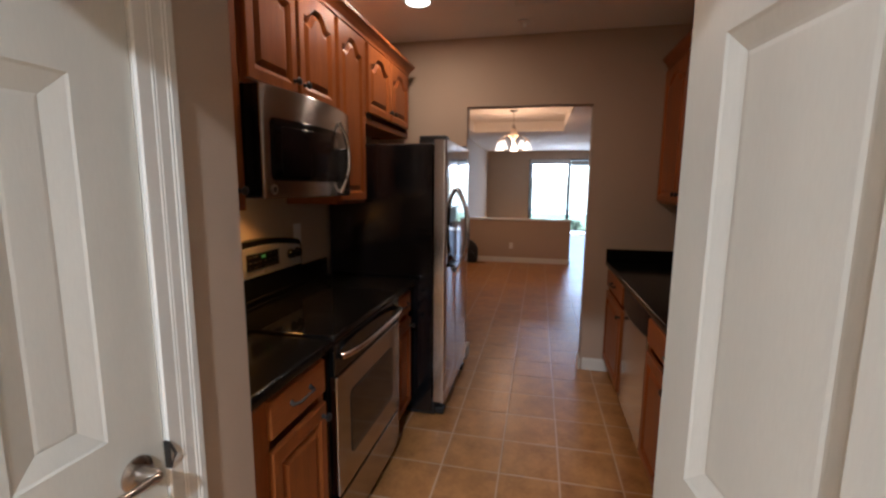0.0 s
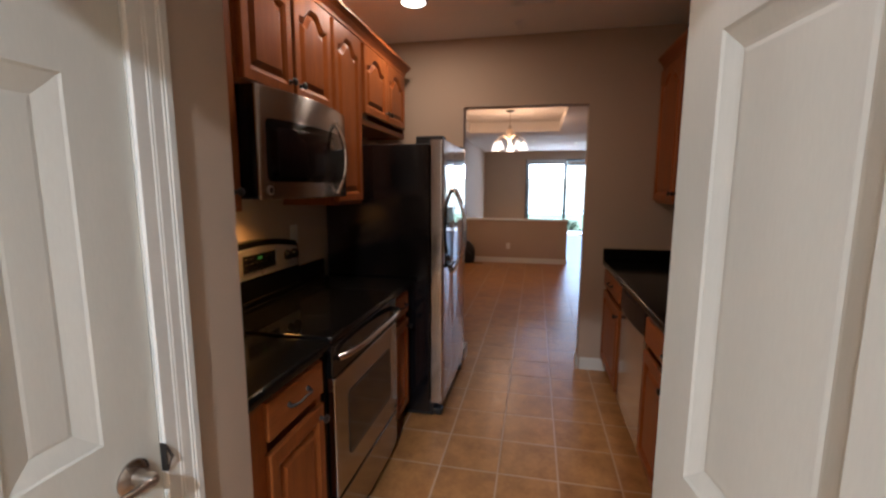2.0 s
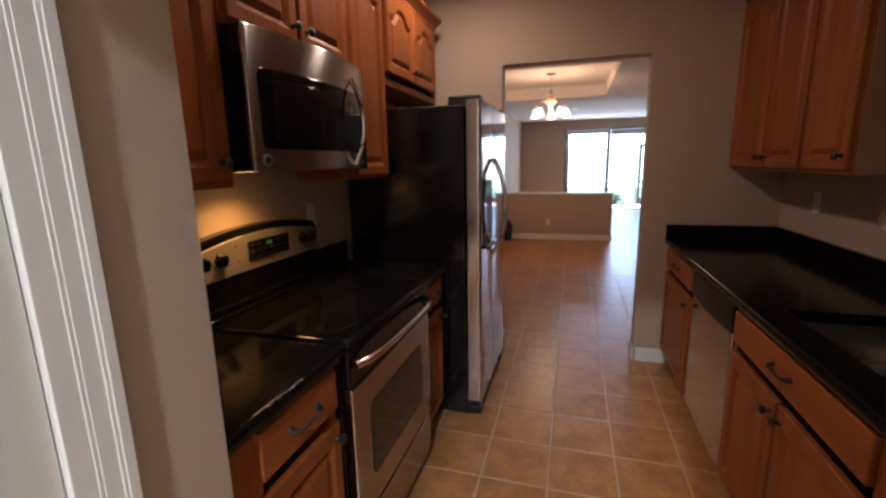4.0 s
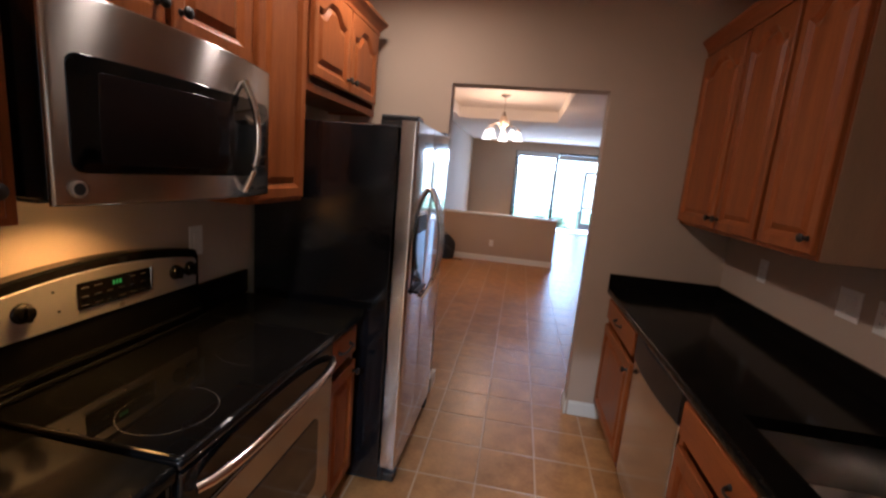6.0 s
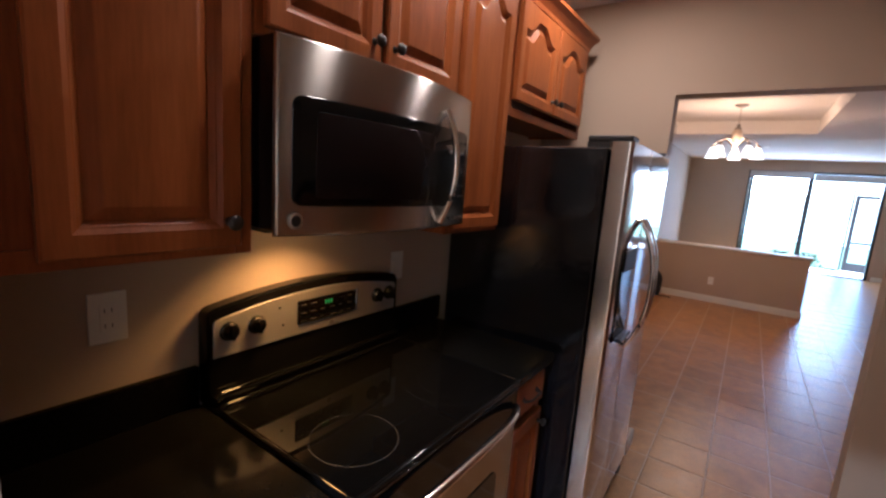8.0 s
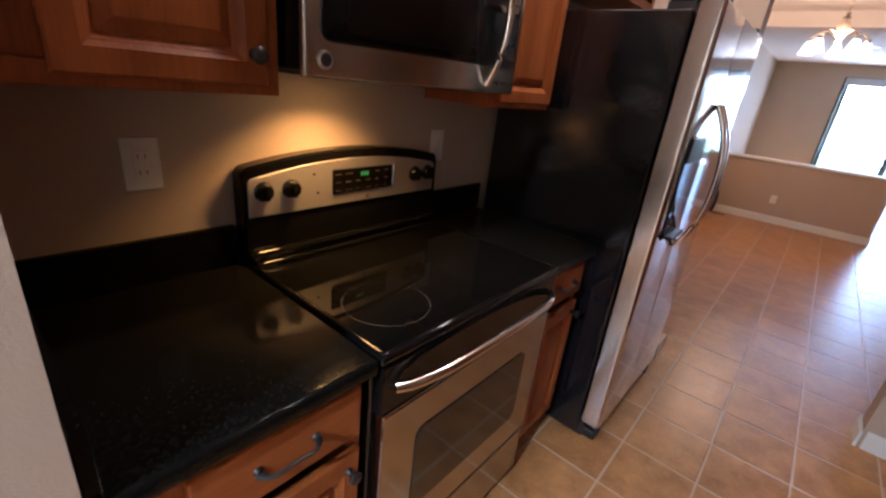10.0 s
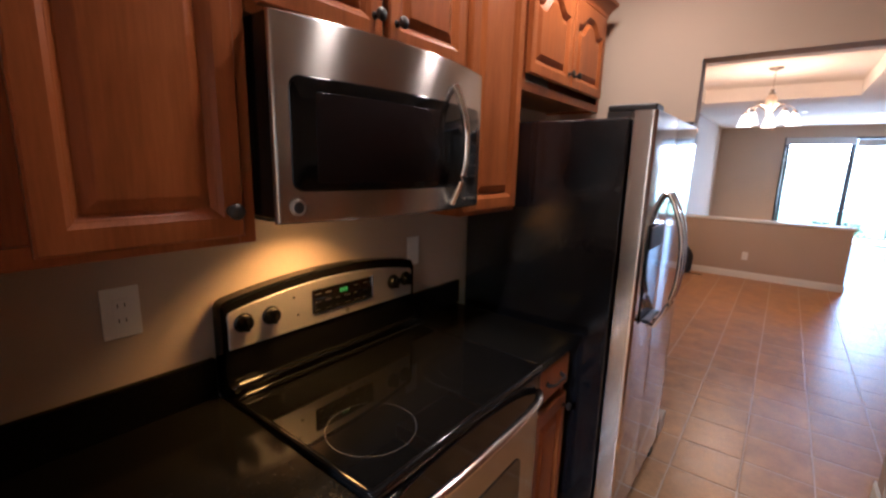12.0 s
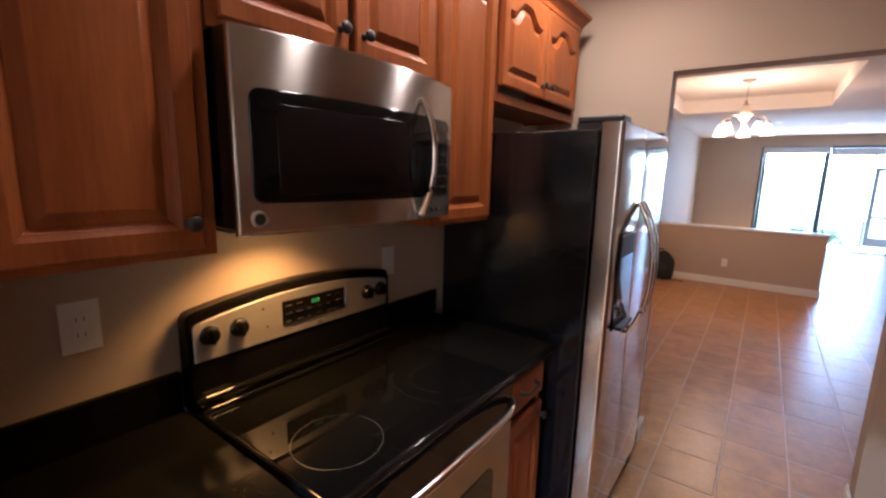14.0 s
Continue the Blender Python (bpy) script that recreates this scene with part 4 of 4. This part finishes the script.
def build_door(name, m, w, h, label, mid_row):
    th = thing(name, (0, 0, 0), label, "door", kind="structure")
    six_panel(th, w, h, 0.035, DOORW, mid_row)
    bm = bmesh.new()
    for s in (-1, 1):
        q = pose(w - 0.062, s * 0.0175, 0.934, -90 * s, 0, 0)
        lathe(bm, [(0.033, 0), (0.033, 0.004), (0.029, 0.008), (0.016, 0.012), (0.013, 0.030), (0.015, 0.040), (0.010, 0.050)], q, 24)
        pts, rad = [], []
        for i in range(12):
            u = i / 11
            pts.append((w - 0.062 - 0.105 * u, s * (0.0175 + 0.046 - 0.010 * u), 0.934 + 0.006 * math.sin(u * 3.1) - 0.020 * u ** 2.2 - 0.012 * math.sin(u * 6.0) * u))
            rad.append(0.011 - 0.004 * u + 0.003 * (u > 0.9))
        tube(bm, pts, rad, 10, 0.75)
    mesh("lever_handle", bm, NICKEL, th, label="satin nickel lever handle", smooth=True)
    bm = bmesh.new()
    box(bm, w - 0.0005, w + 0.0012, -0.012, 0.012, 0.904, 0.964)
    mesh("latch_plate", bm, PEWTER, th)
    th.matrix_world = m
    return th


# closed pantry door (its hinge side is nearer the entry)
build_door("door_pantry", Matrix.Translation((STUB_X - 0.020, PD0 + 0.002, 0)) @ pose(0, 0, 0, 0, 0, 90), PD1 - PD0 - 0.004, PDH, "closed white six-panel pantry door with lever handle", (1.025, 1.648))
# entry door, standing open into the kitchen
ang = math.degrees(math.atan2(0.988, -0.153))
build_door("door_entry", Matrix.Translation((0.697, 0.037, 0)) @ pose(0, 0, 0, 0, 0, ang), 0.762, PDH + 0.03, "white six-panel door standing open into the kitchen", (1.066, 1.668))


def casing(name, x, y0, y1, h, out):
    """Fluted white casing round a door in a wall of constant x, with jambs."""
    w = 0.082
    steps = ((0.0, 0.030, 0.0100), (0.030, 0.036, 0.0118), (0.036, 0.060, 0.0128), (0.060, 0.066, 0.0150), (0.066, w, 0.0172))
    bm = bmesh.new()
    for a, b, d in steps:
        lo, hi = sorted((x + out * 0.0005, x + out * d))
        box(bm, lo, hi, y1 + a, y1 + b, 0.001, h + b, 0.0008)
        box(bm, lo, hi, y0 - b, y0 - a, 0.001, h + b, 0.0008)
        box(bm, lo, hi, y0 - a, y1 + a, h + a, h + b, 0.0008)
    box(bm, x - 0.11 * out, x, y1, y1 + 0.0115, 0.001, h)
    box(bm, x - 0.11 * out, x, y0 - 0.0115, y0, 0.001, h)
    box(bm, x - 0.11 * out, x, y0 - 0.0115, y1 + 0.0115, h, h + 0.0115)
    return mesh(name, bm, WHITE, label="white fluted door casing and jamb", category="trim", **ST)


casing("trim_pantry_door", STUB_X, PD0, PD1 + 0.0005, PDH + 0.0005, 1)
sp = thing("strike_plate", (STUB_X, PD1, 0.95), "dark metal strike plate on the door casing", "strike plate")
bm = bmesh.new()
box(bm, STUB_X - 0.002, STUB_X + 0.013, PD1 - 0.003, PD1 + 0.0004, 0.904, 0.964, 0.001)
tube(bm, [(STUB_X + 0.012, PD1 - 0.001, 0.909), (STUB_X + 0.018, PD1 + 0.006, 0.934), (STUB_X + 0.012, PD1 - 0.001, 0.959)], 0.003, 8)
mesh("plate", bm, PEWTER, sp)

# ---------------------------------------------------------------- small fixtures


def wall_plate(x, y, z, out, w=0.072, h=0.116, kind="outlet", group="outlets", axis="x"):
    th = thing("wall_outlet" if kind == "outlet" else "light_switch", (x, y, z), "white plastic wall plate on tan paint", "outlet" if kind == "outlet" else "switch", group)
    q = Matrix.Translation((x, y, z)) @ (pose(0, 0, 0, 90, 0, 90 if out > 0 else -90) if axis == "x" else pose(0, 0, 0, 90, 0, 0))

    def piece(name, u0, u1, v0, v1, d0, d1, mat, b=0.0015):
        bm = bmesh.new()
        box(bm, u0, u1, v0, v1, d0, d1, b)
        bmesh.ops.transform(bm, matrix=q, verts=bm.verts)
        mesh(name, bm, mat, th)
    piece("plate", -w / 2, w / 2, -h / 2, h / 2, 0.0005, 0.006, PLASTIC, 0.002)
    gangs = 2 if w > 0.1 else 1
    for g in range(gangs):
        c = (g - (gangs - 1) / 2) * 0.046
        if kind == "outlet":
            piece("socket", c - 0.017, c + 0.017, -0.034, 0.034, 0.0061, 0.0085, PLASTIC)
            for s in (-0.018, 0.018):
                piece("slot", c - 0.008, c - 0.006, s - 0.005, s + 0.005, 0.0086, 0.0089, BLACKP, 0)
                piece("slot", c + 0.006, c + 0.008, s - 0.005, s + 0.005, 0.0086, 0.0089, BLACKP, 0)
        else:
            piece("rocker", c - 0.016, c + 0.016, -0.033, 0.033, 0.0061, 0.0095, PLASTIC)


wall_plate(KX0, 1.284, 1.202, 1, 0.076, 0.120)
wall_plate(KX0, 2.284, 1.205, 1, 0.072, 0.118, "switch", "switches")
wall_plate(KX1, 3.208, 1.194, -1)
wall_plate(KX1, 2.606, 1.192, -1, 0.118, 0.118, "switch", "switches")
wall_plate(KX1, 2.440, 1.188, -1)
wall_plate(-0.148, HW0, 0.335, -1, axis="y")


def can_light(x, y, z, r, group, lens=LIT):
    th = thing("recessed_light", (x, y, z), "round recessed ceiling light with white trim, lit", "light", group)
    m = Matrix.Translation((x, y, z))
    bm = bmesh.new()
    lathe(bm, [(r, -0.0005), (r + 0.018, -0.0005), (r + 0.017, -0.006), (r + 0.002, -0.009), (r, -0.0005)], m, 28, False)
    mesh("trim", bm, WHITE, th, smooth=True)
    bm = bmesh.new()
    lathe(bm, [(r - 0.001, -0.001), (r - 0.001, -0.003), (r * 0.6, -0.005), (0.005, -0.006)], m, 24)
    mesh("lens", bm, lens, th)


# the hall fixture is unseen and its form assumed
for cx, cy in KITCHEN_CANS + UNSEEN_HALL_CANS:
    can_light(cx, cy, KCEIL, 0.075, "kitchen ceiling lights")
for cx, cy in ((0.26, 11.4), (1.32, 12.0), (2.14, 11.3)):
    can_light(cx, cy, LCEIL, 0.05, "living room ceiling lights", LIT_FAR)

vent = thing("ceiling_vent", (0.302, 2.93, KCEIL), "white slatted ceiling air vent", "vent")
bm = bmesh.new()
VX0, VX1, VY0, VY1 = 0.162, 0.442, 2.79, 3.07
box(bm, VX0, VX1, VY1 - 0.025, VY1, KCEIL - 0.010, KCEIL - 0.0005, 0.003)
box(bm, VX0, VX1, VY0, VY0 + 0.025, KCEIL - 0.010, KCEIL - 0.0005, 0.003)
box(bm, VX0, VX0 + 0.025, VY0 + 0.025, VY1 - 0.025, KCEIL - 0.010, KCEIL - 0.0005, 0.003)
box(bm, VX1 - 0.025, VX1, VY0 + 0.025, VY1 - 0.025, KCEIL - 0.010, KCEIL - 0.0005, 0.003)
mesh("frame", bm, WHITE, vent)
for i in range(11):
    bm = bmesh.new()
    yy = VY0 + 0.035 + i * 0.022
    prism(bm, [(-0.009, -0.0005), (-0.007, -0.0005), (0.009, -0.012), (0.007, -0.012)], Matrix(((0, 0, 1, VX0 + 0.026), (1, 0, 0, yy), (0, 1, 0, KCEIL), (0, 0, 0, 1))), VX1 - VX0 - 0.052)
    mesh("slat", bm, WHITE, vent)
spk = thing("smoke_detector", (0.207, 3.382, KCEIL), "small white ceiling sprinkler head", "sprinkler")
bm = bmesh.new()
lathe(bm, [(0.040, -0.0005), (0.038, -0.008), (0.018, -0.014), (0.012, -0.035), (0.020, -0.038), (0.006, -0.045)], Matrix.Translation((0.207, 3.382, KCEIL)), 20)
mesh("head", bm, PLASTIC, spk, smooth=True)

# ---------------------------------------------------------------- dining room
CX, CY, CDZ = -0.067, 7.047, -0.075
ch = thing("chandelier", (CX, CY, TZ), "brushed nickel chandelier with five lit bell glass shades", "chandelier")
m = Matrix.Translation((CX, CY, CDZ))
bm = bmesh.new()
lathe(bm, [(0.068, 2.734), (0.066, 2.723), (0.040, 2.709), (0.010, 2.699)], m, 24)
mesh("canopy", bm, NICKEL, ch, smooth=True)
bm = bmesh.new()
for i in range(7):
    z = TZ - 0.045 - i * 0.027
    pts = []
    for j in range(11):
        a = 2 * math.pi * j / 10
        pts.append((CX + (0.008 * math.cos(a) if i % 2 else 0), CY + (0 if i % 2 else 0.008 * math.cos(a)), z + 0.016 * math.sin(a)))
    tube(bm, pts, 0.0022, 6)
mesh("chain", bm, NICKEL, ch)
bm = bmesh.new()
lathe(bm, [(0.004, 2.520), (0.022, 2.512), (0.012, 2.490), (0.034, 2.475), (0.030, 2.460)], m, 20)
mesh("finial", bm, NICKEL, ch, smooth=True)
bm = bmesh.new()
lathe(bm, [(0.030, 2.305), (0.036, 2.295), (0.020, 2.275), (0.032, 2.255), (0.010, 2.235), (0.012, 2.225), (0.003, 2.210)], m, 20)
mesh("column", bm, NICKEL, ch, smooth=True)
bm = bmesh.new()
lathe(bm, [(0.030, 2.460), (0.052, 2.430), (0.058, 2.400), (0.048, 2.355), (0.030, 2.305)], m, 22)
mesh("urn", bm, material("alabaster_glass", (0.75, 0.62, 0.5), 0.3, spread=0.1), ch, label="pale glass urn in the middle", smooth=True)
for i in range(5):
    a = radians(90 + 72 * i)
    dx, dy = math.cos(a), math.sin(a)
    bm = bmesh.new()
    pts = []
    for j in range(15):
        u = j / 14
        rr, zz = 0.03 + 0.205 * u, 2.285 + CDZ + 0.075 * math.sin(u * 2.9) - 0.015 * u
        pts.append((CX + rr * dx, CY + rr * dy, zz))
    tube(bm, pts, 0.006, 8)
    q = Matrix.Translation((CX + 0.235 * dx, CY + 0.235 * dy, CDZ))
    lathe(bm, [(0.006, 2.295), (0.022, 2.288), (0.026, 2.265), (0.020, 2.250)], q, 16)
    arm = mesh("arm", bm, NICKEL, ch, smooth=True)
    bm = bmesh.new()
    prof = [(0.026, 2.262), (0.036, 2.240), (0.046, 2.210), (0.056, 2.175), (0.066, 2.148), (0.074, 2.138)]
    lathe(bm, prof + [(r - 0.004, z) for r, z in reversed(prof)], q, 22, False)
    mesh("shade", bm, SHADE, ch, label="lit white bell glass shade", smooth=True)

# backpack on the floor against the half wall
bp = thing("backpack", (-0.958, 8.45, 0), "black nylon backpack standing on the tile floor", "backpack")


def soft_box(bm, cx, cy, z0, w, d, h, k=10, n=20):
    """A stuffed bag shape: squarish below, domed above."""
    rows = []
    for j in range(k + 1):
        v = j / k
        f = (1 - max(0, v - 0.55) ** 2 * 3.6) * (0.94 + 0.06 * math.sin(v * 3.1))
        f = max(0.10, f) * (0.9 if j == 0 else 1)
        row = []
        for i in range(n):
            a = 2 * math.pi * i / n
            c, s = math.cos(a), math.sin(a)
            e = 0.55
            row.append((cx + f * w / 2 * math.copysign(abs(c) ** e, c), cy + f * d / 2 * math.copysign(abs(s) ** e, s), z0 + h * v))
        rows.append(row)
    r = loops(bm, rows)
    bm.faces.new(r[0][::-1])


bm = bmesh.new()
soft_box(bm, -0.958, 8.52, 0.003, 0.34, 0.22, 0.43)
mesh("bag", bm, FABRIC, bp, smooth=True)
bm = bmesh.new()
soft_box(bm, -0.958, 8.40, 0.02, 0.26, 0.09, 0.24)
mesh("pocket", bm, FABRIC, bp, smooth=True)
bm = bmesh.new()
tube(bm, [(-1.030, 8.52, 0.425), (-1.015, 8.52, 0.465), (-0.965, 8.52, 0.465), (-0.950, 8.52, 0.425)], 0.010, 8)
mesh("grab_loop", bm, FABRIC, bp, smooth=True)
bm = bmesh.new()
tube(bm, [(-0.850, 8.44, 0.03), (-0.790, 8.42, 0.012), (-0.710, 8.45, 0.012), (-0.630, 8.41, 0.012)], 0.012, 8, 0.6)
mesh("strap", bm, FABRIC, bp, smooth=True)

# ---------------------------------------------------------------- tiled floor (last)
PX, PY, GX, GY = 0.306, 0.306, -0.096, 2.772
floor = block("floor", GROUT, (-1.6, KX1 + 0.12, -2.7, OPEN_Y + 0.12, -0.12, -0.0012), (DX0 - 0.12, DX1 + 0.12, OPEN_Y + 0.12, LY + 0.15, -0.12, -0.0012), label="terracotta ceramic tile floor with pale grout", category="floor", **ST)
bm = bmesh.new()
hx, hy = PX / 2 - 0.0026, PY / 2 - 0.0026
rows = []
for s, z in ((0.0, -0.006), (0.0, -0.0020), (0.0018, -0.0008), (0.0055, 0.0)):
    rows.append([(-hx + s, -hy + s, z), (hx - s, -hy + s, z), (hx - s, hy - s, z), (-hx + s, hy - s, z)])
loops(bm, rows)
tile_mesh = bpy.data.meshes.new("tile")
bmesh.ops.recalc_face_normals(bm, faces=bm.faces)
bm.to_mesh(tile_mesh)
bm.free()
tile_mesh.materials.append(TILE)
near, far = [], []
for i in range(-5, 14):
    for j in range(-17, 38):
        x, y = GX + (i + 0.5) * PX, GY + (j + 0.5) * PY
        if x > DX1 or y > LY + 0.1 or x < -1.6 or y < OPEN_Y and (x > KX1 + 0.1 or y < 0 and x > 0.95):
            continue
        (near if -0.45 < x < 1.0 and 0.3 < y < 8.5 or -0.8 < x < 1.6 and 4.2 < y < 8.5 else far).append((x, y))
near.sort(key=lambda p: abs(p[0] - 0.3) + abs(p[1] - 2.5))
far += near[280:]
rng = random.Random(3)
for x, y in near[:280]:
    ob = new("tile", tile_mesh)
    ob.location = (x, y, rng.uniform(-0.0006, 0.0003))
    ob.rotation_euler = (rng.uniform(-0.0015, 0.0015), rng.uniform(-0.0015, 0.0015), rng.choice((0, 1, 2, 3)) * math.pi / 2)
    ob.parent = floor
bm = bmesh.new()
for x, y in far:
    z = rng.uniform(-0.0005, 0.0003)
    a, b = rng.uniform(-0.0012, 0.0012) * hx, rng.uniform(-0.0012, 0.0012) * hy
    vs = [(x - hx, y - hy, z - a - b), (x + hx, y - hy, z + a - b), (x + hx, y + hy, z + a + b), (x - hx, y + hy, z - a + b)]
    loops(bm, [[(p, q, -0.006) for p, q, r in vs], vs])
mesh("tiles_beyond", bm, TILE, floor, kind="stuff")
